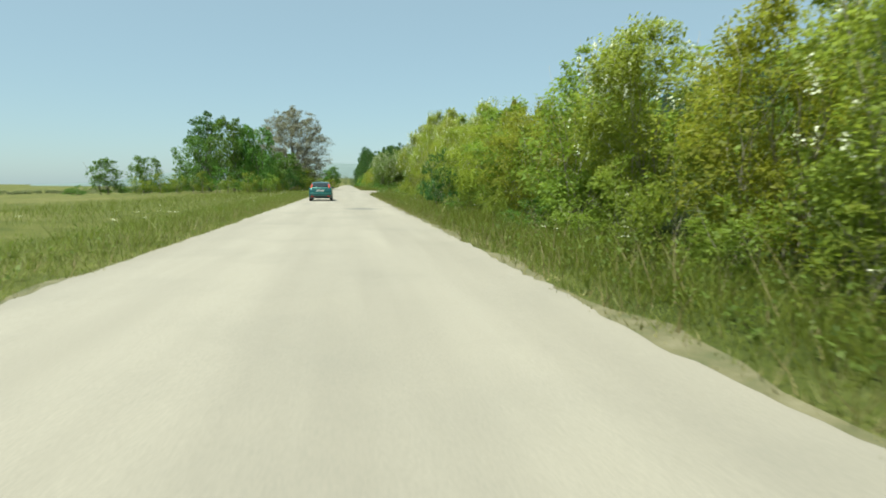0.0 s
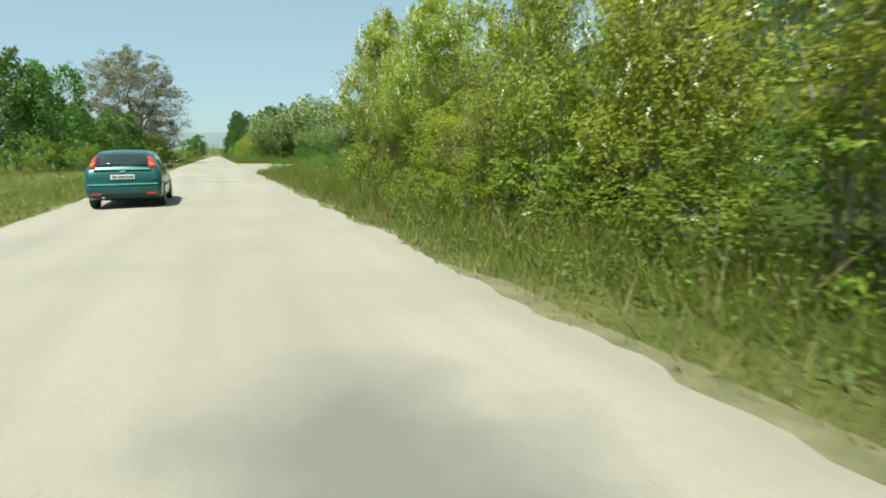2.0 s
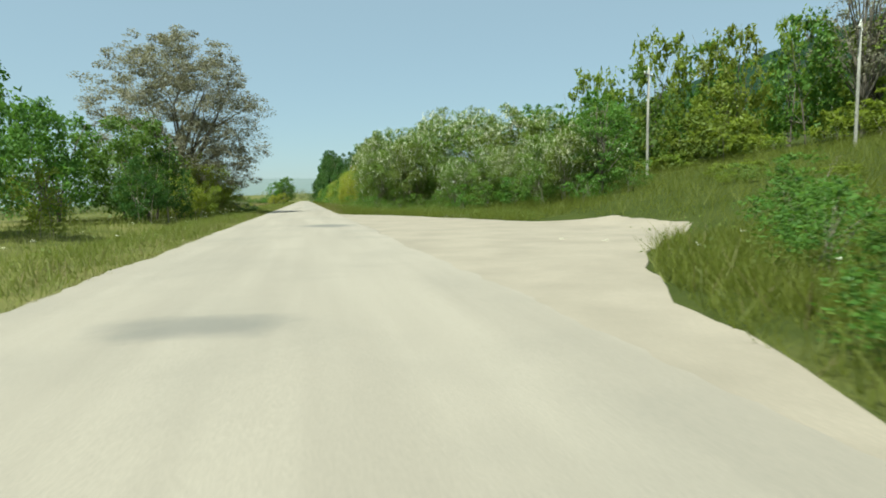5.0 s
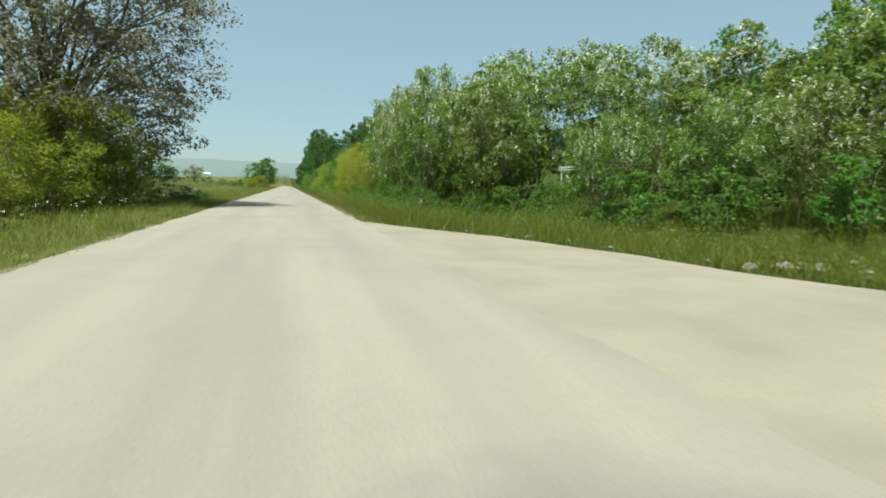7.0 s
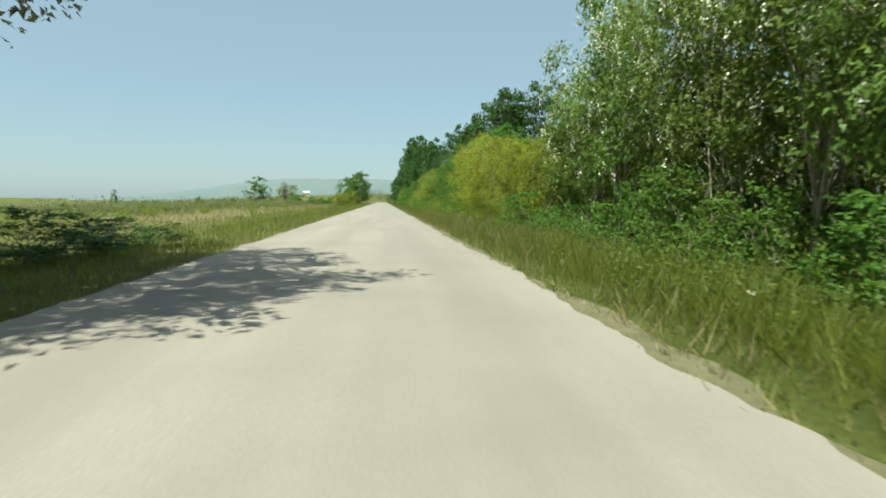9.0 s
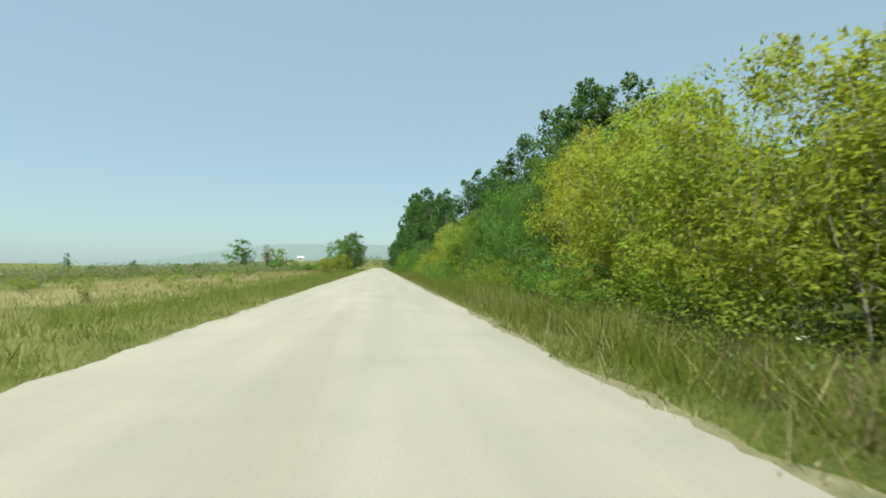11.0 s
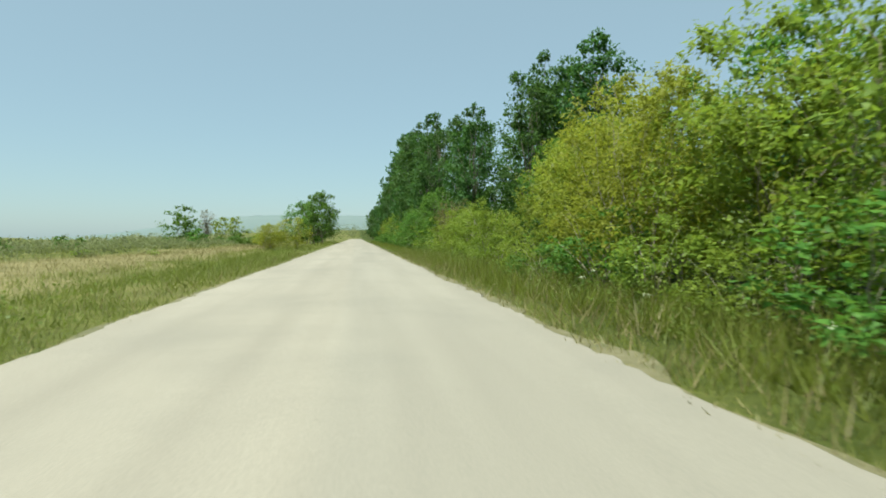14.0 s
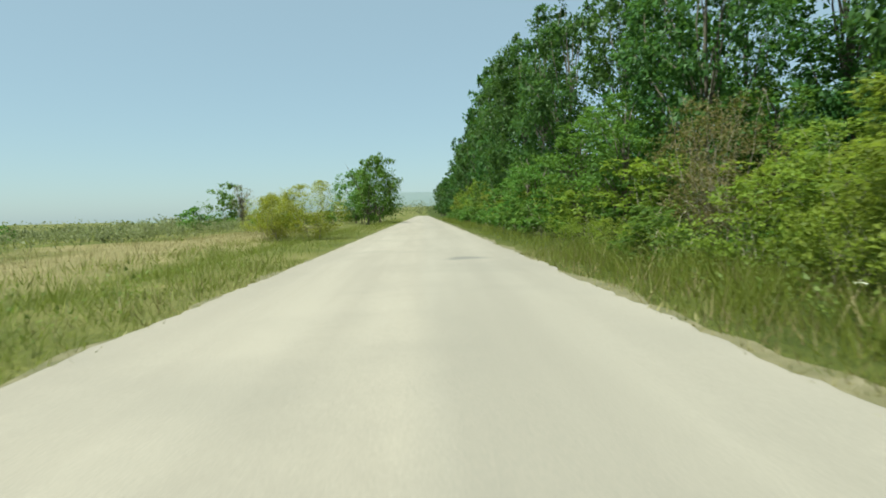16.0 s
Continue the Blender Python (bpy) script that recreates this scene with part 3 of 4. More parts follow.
dry_shrub = Kind("shrub", "dry brown half-bare shrub among the bushes", "shrub", "roadside bushes",
                 [grow("dry_shrub", 81, 4.4, 1.5, 0.3, 50, 95, 0.085, M_LEAF["dry"], M_STEM, stems=6, girth=0.035, shape=0.55, limbs=40, tall=1.1)])

rnd = random.Random(5)

# thicket along the first stretch
y = -7.0
while y < 50.4:
    if 39.5 < y < 44:
        y = 44.5
    ((willow if rnd.random() < 0.5 else sallow) if y < 24 and rnd.random() < 0.55 else locust).at(6.4 + rnd.uniform(-0.5, 0.6) + (0.5 if y < 22 else 0), y, rnd.uniform(0.66, 0.82) if y < 24 else rnd.uniform(0.72, 0.86) if y < 36 else rnd.uniform(0.84, 1.04), rnd.uniform(0.85, 1.1))
    y += rnd.uniform(2.5, 3.3)
y = -6.0
while y < 47:
    if 38.5 < y < 44:
        y = 44.5
    (inner_sallow if rnd.random() < 0.45 else inner_locust).at(9.8 + rnd.uniform(-0.8, 1.0), y, rnd.uniform(0.6, 0.8) if y < 34 else rnd.uniform(0.85, 1.05), rnd.uniform(1.1, 1.4))
    y += rnd.uniform(3.0, 4.2) if y < 26 else rnd.uniform(4.5, 6.0)
y = 34.0
while y < 46:
    (willow if rnd.random() < 0.5 and not 36 < y < 44 else bush).at(13.0 + rnd.uniform(-0.8, 1.0), y, rnd.uniform(0.75, 1.0), rnd.uniform(1.1, 1.5))
    y += rnd.uniform(3.4, 4.6)
y = -5.0
while y < 51.5:
    (bush if rnd.random() < 0.3 else underwood).at(5.4 + rnd.uniform(-0.3, 0.5), y, rnd.uniform(0.35, 0.6), rnd.uniform(0.6, 0.9))
    y += rnd.uniform(1.9, 3.6)
y = -5.0
while y < 38:
    underwood.at(5.9 + rnd.uniform(-0.2, 0.5), y, rnd.uniform(0.65, 1.1), rnd.uniform(0.75, 1.05))
    y += rnd.uniform(1.8, 3.2)
for x, yy, s in ((6.4, 40.4, 1.2), (7.0, 42.6, 1.35), (8.8, 41.2, 1.4), (10.6, 42.8, 1.5), (9.4, 39.2, 1.2), (12.0, 40.6, 1.5), (6.2, 38.4, 0.9)):
    (willow if x < 9 else sallow).at(x, yy, s * (0.37 if x < 8 else 0.43), s * 0.6)
for x, yy, s in ((7.2, 23.0, 0.8), (6.8, 27.5, 0.8), (7.6, 31.5, 0.85), (7.0, 13.5, 0.8), (7.4, 36.0, 0.88)):
    locust.at(x, yy, s, 0.5)
for x, yy, s in ((6.0, 46.2, 0.7), (6.2, 49.0, 0.72)):
    locust.at(x, yy, s, 0.5)
golden.at(7.8, 8.6, 0.8, 0.85)
dark_bush.at(4.95, 26.7, 1.18, 0.78)

# the thick end of the thicket, which draws back from the road
for k, x, yy, s, w in ((locust, 9.2, 58.0, 1.42, 0.95), (inner_locust, 10.8, 57.6, 1.5, 1.1), (sallow, 12.6, 58.8, 1.25, 1.0), (inner_locust, 14.8, 58.4, 1.5, 1.3), (inner_locust, 17.6, 58.0, 1.45, 1.4),
                       (locust, 9.0, 56.6, 1.35, 1.0), (sallow, 11.4, 55.4, 1.2, 1.0), (locust, 8.0, 53.6, 1.25, 0.9), (inner_locust, 10.2, 52.4, 1.35, 1.2), (sallow, 12.8, 52.0, 1.1, 1.0),
                       (inner_locust, 15.4, 53.0, 1.3, 1.4), (bush, 8.6, 57.4, 0.55, 0.8), (bush, 9.2, 59.8, 0.4, 0.8), (underwood, 10.8, 59.6, 0.6, 1.0), (underwood, 12.6, 60.6, 0.7, 1.2), (bush, 14.6, 60.4, 0.6, 1.1)):
    k.at(x, yy, s, w)

# meadow with scattered shrubs, behind it rising scrub
bush.at(4.9, 73.2, 0.42, 0.5)
for x, yy, s in ((6.2, 69.0, 0.4), (7.4, 68.2, 0.5), (8.6, 67.4, 0.55), (9.6, 68.6, 0.6), (7.8, 71.6, 0.55), (10.8, 66.8, 0.45)):
    (underwood if x < 8 else bush).at(x, yy, s, s * 1.4)
for _ in range(10):
    bush.at(rnd.uniform(8, 22), rnd.uniform(61, 80), rnd.uniform(0.2, 0.42), rnd.uniform(0.4, 0.8))
for x, yy, s in ((8.2, 69.5, 0.5), (9.8, 71.5, 0.6), (12.6, 74, 0.5), (6.6, 74.6, 0.45), (8.6, 77.4, 0.6), (10.6, 79.6, 0.6), (12.4, 82.0, 0.7), (14.6, 84.0, 0.8)):
    bush.at(x, yy, s, s * 1.3)
slope = random.Random(77)
for _ in range(20):
    hill_tree.at(slope.uniform(52, 100), slope.uniform(118, 165), slope.uniform(0.7, 1.2), slope.uniform(0.8, 1.3))
for x, yy, s in ((22, 111, 0.56), (26, 118, 0.7), (31, 119, 0.95), (36, 123, 0.9), (44, 124, 1.0), (50, 120, 0.9), (61, 126, 1.0), (66, 112, 0.7), (74, 118, 0.8),
                 (85, 150, 1.0), (95, 130, 1.0), (90, 112, 0.8), (80, 100, 0.7), (41, 119, 0.85), (47, 117, 0.9), (53, 114, 0.95), (57, 110, 0.75), (38, 117, 0.7)):
    hill_tree.at(x, yy, s * (1.75 if x < 56 else 1.3) * slope.uniform(0.75, 1.2), s * (1.3 if x < 56 else 1.25) * slope.uniform(0.8, 1.15))
thin_tree.at(50, 113, 1.25, 1.15)
thin_tree.at(53.5, 115, 1.05, 1.0)
for _ in range(110):
    x = slope.uniform(26, 88)
    y = 117 - 0.25 * (x - 30) + slope.uniform(-4, 5) - (slope.uniform(0, 34) if x > 44 else 0)
    z = 0.4 if x < 34 else slope.uniform(0.35, 1.25) if x < 58 else slope.uniform(0.7, 1.75)
    slope_scrub.at(x, y, z, z * slope.uniform(0.8, 1.2) + 0.3)
for _ in range(16):
    slope_scrub.at(slope.uniform(20, 42), slope.uniform(78, 100), slope.uniform(0.16, 0.34), slope.uniform(0.3, 0.6))

# woods beyond the side road
for x, yy, s in ((18.5, 103, 0.52), (20.5, 107, 0.56), (21.0, 115, 0.6), (22, 122, 0.68)):
    ash.at(x, yy, s, s * 1.2)
for x, yy, s in ((16.6, 103.5, 0.75), (16.2, 107.5, 0.8), (15.8, 111.5, 0.78), (15.2, 115.5, 0.82), (13.6, 119.5, 0.82), (18.5, 104.5, 0.9), (19.0, 112, 1.1), (18.5, 118, 1.2), (17.4, 121, 1.1), (17, 126, 1.25)):
    (flowering if x < 17 else inner_flowering).at(x, yy, s, s * 1.35)
for x, yy in ((15.2, 105), (15.0, 109.5), (14.2, 113.5), (13.2, 117), (16.5, 101), (16.4, 115), (17.6, 119.5), (19.5, 116), (20, 102), (10.8, 123.5)):
    bush.at(x, yy, rnd.uniform(0.6, 1.0), rnd.uniform(1.0, 1.3))
y = 126.4
while y < 149:
    flowering.at(8.9 + rnd.uniform(-0.5, 0.7) + (1.8 if y < 128 else 0.6 if y < 131 else 0), y, rnd.uniform(1.28, 1.5) if 128 < y < 146 else rnd.uniform(1.0, 1.15), rnd.uniform(1.15, 1.4))
    y += rnd.uniform(2.4, 3.3)
y = 127.5
while y < 162:
    a = rnd.random()
    (ash if a < 0.35 and 136 < y < 144 else inner_sallow if y > 149 else inner_flowering).at(12.4 + rnd.uniform(-1, 1.2), y, *((0.7, 0.85) if a < 0.35 and 136 < y < 144 else (rnd.uniform(1.35, 1.7) if y < 144 else rnd.uniform(0.95, 1.1), 1.5)))
    y += rnd.uniform(3.0, 4.2)
for x, yy, s in ((18.5, 131, 1.55), (21.5, 128.5, 1.5), (16.5, 133, 1.6), (15, 134, 1.6), (17, 142, 1.9)):
    inner_flowering.at(x, yy, s, s * 1.1)
y = 124.0
while y < 148:
    bush.at(7.4 + rnd.uniform(-0.4, 0.5) + (2.0 if y < 128 else 0), y, rnd.uniform(0.5, 0.95), rnd.uniform(0.7, 1.0))
    y += rnd.uniform(2.0, 3.2)

for x, yy in ((14.0, 124.6), (15.6, 124.8), (17.0, 124.4), (12.6, 122.8)):
    bush.at(x, yy, 0.4, 0.75)
bush.at(13.3, 124.9, 0.62, 0.7)
bush.at(14.6, 125.7, 0.40, 0.8)
bush.at(15.9, 125.6, 0.36, 0.8)

# shrubs, then the tall row
for x, yy, s in ((7.9, 172.2, 1.0), (8.3, 169.2, 1.05), (10.2, 171.0, 1.15), (9.8, 174.4, 1.3)):
    golden.at(x, yy, s, s * 0.95)
for x, yy, s in ((6.5, 168.4, 0.7), (6.4, 171.2, 0.85), (6.7, 173.6, 0.95), (6.3, 165.6, 0.6)):
    bush.at(x, yy, s, 0.75)
y = 149.5
while y < 167.0:
    willow.at((8.1 if y < 155 else 7.6) + rnd.uniform(-0.3, 0.6), y, 0.72 + 0.018 * (y - 150) * rnd.uniform(0.8, 1.2), rnd.uniform(0.95, 1.2))
    y += rnd.uniform(2.4, 3.2)
y = 176.6
while y < 197:
    round_tree.at(8.5 + rnd.uniform(-0.3, 0.5), y, rnd.uniform(0.82, 0.98) if y < 188 else rnd.uniform(0.66, 0.8), rnd.uniform(0.52, 0.62))
    y += rnd.uniform(2.8, 3.8)
while y < 219:
    (willow if 199 < y < 216 and rnd.random() < 0.4 else sallow).at(7.9 + rnd.uniform(-0.3, 0.5) + 0.28 * max(0, y - 208), y, rnd.uniform(0.86, 1.02), rnd.uniform(1.0, 1.2))
    y += rnd.uniform(2.6, 3.4)
while y < 233:
    sallow.at(7.2 + rnd.uniform(-0.3, 0.5), y, rnd.uniform(0.42, 0.56), rnd.uniform(0.7, 0.9))
    y += rnd.uniform(2.6, 3.4)
for x, yy, s in ((11.8, 163, 0.5), (12.2, 169, 0.54), (11.8, 175, 0.7), (12.0, 181, 0.75), (11.6, 199, 0.58), (11.4, 205, 0.6), (12.0, 212, 0.6), (11.6, 219, 0.58), (12, 226, 0.62)):
    ash.at(x, yy, s, s * 1.1)
for x, yy, s in ((13.4, 186.5, 0.92), (14.6, 191.5, 1.0), (15.5, 196, 0.8), (12.2, 197.5, 0.86), (17.5, 188, 1.0), (18.0, 202, 0.9)):
    elm.at(x, yy, s, s)
for x, yy, s, w in ((13.2, 233.5, 0.86, 0.9), (15.4, 238.0, 1.16, 0.95), (10.9, 243.5, 0.95, 0.75), (18.0, 233, 1.05, 1.1), (19.0, 241, 1.1, 1.1), (21, 250, 1.1, 1.2), (11.6, 249, 0.86, 0.9), (12.4, 256, 1.16, 0.95), (10.4, 261, 1.15, 0.95), (10.0, 268, 1.22, 1.0)):
    elm.at(x, yy, s, w)
y = 274.0
while y < 350:
    (elm if y < 290 else far_elm).at(9.6 + rnd.uniform(-0.7, 0.9), y, rnd.uniform(1.2, 1.42), rnd.uniform(0.95, 1.1))
    y += rnd.uniform(5.0, 7.0)
y = 147.0
while y < 350:
    if y < 250 and rnd.random() < 0.8:
        underwood.at(6.2 + rnd.uniform(-0.2, 0.7), y, rnd.uniform(0.45, 0.85), rnd.uniform(0.8, 1.2))
    else:
        (low_bush if y > 250 else bush).at(5.9 + rnd.uniform(-0.2, 0.9), y, rnd.uniform(0.4, 0.85), rnd.uniform(0.8, 1.2))
    y += rnd.uniform(2.2, 3.4) if y < 260 else rnd.uniform(4, 7)
y = 245.0
while y < 345:
    (ash if y < 270 else hill_tree).at(8.0 + rnd.uniform(-0.4, 0.6), y, *((rnd.uniform(0.35, 0.52), rnd.uniform(0.55, 0.75)) if y < 270 else (rnd.uniform(0.55, 0.75), 0.5)))
    y += rnd.uniform(4.5, 8)
y = 234.0
while y < 300:
    (inner_sallow if rnd.random() < 0.6 else bush).at(8.4 + rnd.uniform(-0.6, 0.8), y, *((rnd.uniform(0.4, 0.62), rnd.uniform(0.8, 1.05)) if y > 238 else (0.4, 0.8)))
    y += rnd.uniform(2.4, 3.6)
dry_shrub.at(7.4, 236.0, 1.0, 0.95)
dry_shrub.at(8.5, 238.6, 1.1, 1.0)
dry_shrub.at(8.2, 30.5, 1.1, 0.9)
dry_shrub.at(6.0, 39.0, 0.9, 0.8)
y = 352.0
while y < 520:
    far_elm.at(11.0 + rnd.uniform(-2, 3), y, rnd.uniform(1.0, 1.2), 1.3)
    y += rnd.uniform(8, 12)

# left of the road
for x, yy, s, w in ((-13.6, 95.0, 1.42, 0.92), (-17.4, 92.5, 1.40, 0.98), (-20.8, 90.0, 1.12, 0.85), (-15.8, 99.5, 1.3, 0.95)):
    field_tree.at(x, yy, s, w)
for x, yy, s in ((-11.6, 92.0, 1.1), (-14.6, 89.6, 1.4), (-17.6, 87.4, 1.5), (-20.8, 86.6, 1.5), (-23.4, 88.6, 1.4)):
    bush.at(x, yy, s, s * 1.1)
for x, yy in ((-10.6, 88.6), (-13.2, 86.8), (-16.0, 85.0), (-19.2, 84.2), (-22.4, 84.8), (-25.6, 87.2), (-29.0, 90.0), (-9.8, 96.0)):
    underwood.at(x, yy, rnd.uniform(0.9, 1.4), rnd.uniform(1.2, 1.7))
for x, yy, s, w in ((-35.6, 113, 0.92, 0.8), (-43.6, 116, 0.84, 0.85)):
    field_tree.at(x, yy, s, w)
for _ in range(12):
    bush.at(rnd.uniform(-52, -26), rnd.uniform(108, 120), rnd.uniform(0.5, 0.9), rnd.uniform(1.0, 1.5))
for x, yy, s in ((-11.0, 114.6, 1.0), (-15.5, 110, 0.95), (-18, 118, 1.1), (-13.5, 120, 0.8)):
    field_tree.at(x, yy, s, s * 0.9)
elm.at(-26, 119, 1.15, 1.2)
dark_bush.at(-8.6, 113.6, 2.1, 1.35)
dark_bush.at(-9.8, 110.6, 1.7, 1.3)
red_tree.at(-10.9, 131.0, 0.88, 1.1, turn=40)
for x, yy, s, w in ((-7.4, 127.5, 1.3, 1.2), (-8.5, 123.5, 1.2, 1.3), (-7.0, 133, 0.9, 1.2), (-9.5, 136, 1.2, 1.4)):
    sallow.at(x, yy, s * 0.5, w * 0.75)
sallow.at(-8.6, 126.0, 0.95, 1.15)
willow.at(-9.6, 120.6, 0.6, 1.0)
sallow.at(-11.8, 124.0, 0.9, 1.1)
willow.at(-10.4, 129.0, 0.95, 1.2)
field_tree.at(-11.0, 132.0, 0.72, 0.62)
dark_bush.at(-7.0, 138.0, 0.5, 1.5)
dark_bush.at(-6.2, 141.0, 0.35, 1.3)
field_tree.at(-6.6, 309, 1.3, 1.12)
field_tree.at(-7.6, 313, 1.2, 1.0)
field_tree.at(-11.0, 318, 1.1, 1.1)
willow.at(-6.4, 256, 0.6, 1.05)
willow.at(-9.0, 258, 0.5, 0.9)
willow.at(-9.6, 262, 0.45, 0.9)
hill_tree.at(-54, 384, 1.6, 1.5)
hill_tree.at(-42, 396, 1.2, 1.5)
thin_tree.at(-33, 330, 0.55)
hill_tree.at(-85, 320, 0.8, 0.35)
for _ in range(26):
    low_bush.at(rnd.uniform(-70, -24), rnd.uniform(150, 400), rnd.uniform(0.4, 0.9), rnd.uniform(0.6, 1.3))
for _ in range(22):
    underwood.at(rnd.uniform(-19, -7), rnd.uniform(138, 250), rnd.uniform(0.2, 0.4), rnd.uniform(0.35, 0.8))
for _ in range(14):
    low_bush.at(rnd.uniform(-22, -7.5), rnd.uniform(260, 340), rnd.uniform(0.5, 1.0), rnd.uniform(0.8, 1.4))


elm.at(19.5, 256.0, 1.0, 1.1)
ash.at(13.2, 243.0, 0.5, 0.7)
ash.at(15.5, 250.5, 0.55, 0.8)

# second line of shrubs that closes the view through the hedges
fill = random.Random(31)
for y0, y1, x, lo, hi in ((43, 49, 8.8, 0.3, 0.42), (42, 52, 12.5, 0.4, 0.55), (151, 174, 10.4, 0.7, 0.95), (197, 222, 10.6, 0.8, 1.0)):
    y = y0
    while y < y1:
        inner_sallow.at(x + fill.uniform(-0.5, 0.5), y, fill.uniform(lo, hi), fill.uniform(0.9, 1.15))
        y += fill.uniform(2.6, 3.6)


# ---------------------------------------------------------------- far woods and grasses
def far_woods():
    rg = np.random.default_rng(91)
    xs, ys, hs = [], [], []
    for _ in range(260):
        x = rg.uniform(-420, -45)
        yy = 420 + rg.uniform(0, 160) + abs(x) * 0.1
        xs.append(x), ys.append(yy), hs.append(rg.uniform(3, 7))
    for _ in range(330):
        x = rg.uniform(-330, -36)
        xs.append(x), ys.append(330 + rg.uniform(0, 70) + abs(x) * 0.12), hs.append(rg.uniform(2.2, 4.6))
    for _ in range(120):
        xs.append(rg.uniform(-40, 60)), ys.append(rg.uniform(560, 800)), hs.append(rg.uniform(6, 11))
    for _ in range(520):
        x = rg.uniform(70, 330)
        xs.append(x), ys.append(rg.uniform(40, 420)), hs.append(rg.uniform(5, 10))
    per = 52
    xs, ys, hs = map(np.array, (xs, ys, hs))
    hs = hs * np.where(xs < -36, np.interp(-xs / (ys - 170), [0.28, 0.62], [1.0, 0.4]), 1.0)
    off = rg.normal(size=(len(xs), per, 3))
    off /= np.linalg.norm(off, axis=2, keepdims=True)
    off *= rg.uniform(0.3, 1, (len(xs), per, 1)) ** 0.4
    c = np.stack([xs, ys, ground_z(xs, ys) + hs * 0.5], 1)[:, None] + off * hs[:, None, None] * np.array([0.62, 0.62, 0.52])
    c = c.reshape(-1, 3)
    n = off.reshape(-1, 3) + rg.normal(0, 0.25, c.shape) + [0, 0, 0.7]
    ln = rg.uniform(0.5, 1.0, len(c))
    ob = new("far_scrub", leaves_mesh("far_scrub", c, rg.normal(size=c.shape), n, ln, ln * 0.7, M_LEAF["scrub"], False))
    tagged(ob, "distant green scrub and woods across the fields", "scrub", kind="stuff")


def brushwood():
    rg = np.random.default_rng(58)
    n, per = 620, 120
    x = -17 - 62 * rg.random(n) ** 1.2
    y = rg.uniform(165, 350, n)
    h = rg.uniform(0.9, 2.3, n) * np.interp(-x, [17, 30], [0.7, 1.0])
    off = rg.normal(size=(n, per, 3))
    off /= np.linalg.norm(off, axis=2, keepdims=True)
    off *= rg.uniform(0.2, 1, (n, per, 1)) ** 0.5
    c = (np.stack([x, y, ground_z(x, y) + h * 0.42], 1)[:, None] + off * h[:, None, None] * np.array([0.95, 0.95, 0.5])).reshape(-1, 3)
    ln = rg.uniform(0.11, 0.25, len(c))
    me = leaves_mesh("brushwood", c, rg.normal(size=c.shape), off.reshape(-1, 3) + rg.normal(0, 0.25, c.shape) + [0, 0, 0.7], ln, ln * 0.6, M_LEAF["scrub"], False)
    tagged(new("brushwood", me), "low olive brushwood beyond the straw field", "brushwood", kind="stuff")


def on_apron(x, y):
    return (y > 69) & (y < 122) & (x > 0) & (x < np.interp(y, APRON_Y, APRON_X) + 0.15)


def grass(name, seed, bands, mat, label, thick=1.0):
    """Upright blades: bands of (x from, x to, y from, y to, how many, height)."""
    rg = np.random.default_rng(seed)
    out = []
    for x0, x1, y0, y1, count, h in bands:
        x = rg.uniform(x0, x1, count)
        y = rg.uniform(y0, y1, count)
        clump = np.array([noise.noise((a * 0.9, b * 0.9, seed)) for a, b in zip(x, y)])
        keep = (clump > rg.uniform(-0.7, 0.2, count)) & ~on_apron(x, y)
        x, y, clump = x[keep], y[keep], clump[keep]
        hh = h * rg.uniform(0.45, 1.3, len(x)) * (1 + 0.5 * clump)
        out.append(np.stack([x, y, hh], 1))
    p = np.concatenate(out)
    base = np.stack([p[:, 0], p[:, 1], ground_z(p[:, 0], p[:, 1]) - 0.03], 1)
    h = p[:, 2]
    a = rg.uniform(0, 2 * math.pi, len(p))
    side = np.stack([np.cos(a), np.sin(a), 0 * a], 1)
    lean = rg.normal(0, 0.45, (len(p), 2)) * h[:, None]
    w = thick * (0.0045 + 0.006 * h)[:, None] * rg.uniform(0.8, 1.8, (len(p), 1))
    tip = base + np.concatenate([lean, h[:, None]], 1)
    v = np.stack([base - side * w, base + side * w, tip], 1).reshape(-1, 3)
    f = np.arange(len(v)).reshape(-1, 3)
    me = bpy.data.meshes.new(name)
    me.vertices.add(len(v))
    me.vertices.foreach_set("co", v.astype(np.float32).ravel())
    me.loops.add(f.size)
    me.loops.foreach_set("vertex_index", f.astype(np.int32).ravel())
    me.polygons.add(len(f))
    me.polygons.foreach_set("loop_start", np.arange(0, f.size, 3, dtype=np.int32))
    me.materials.append(mat)
    me.update()
    me.validate()
    tagged(new(name, me), label, "grass", kind="stuff")


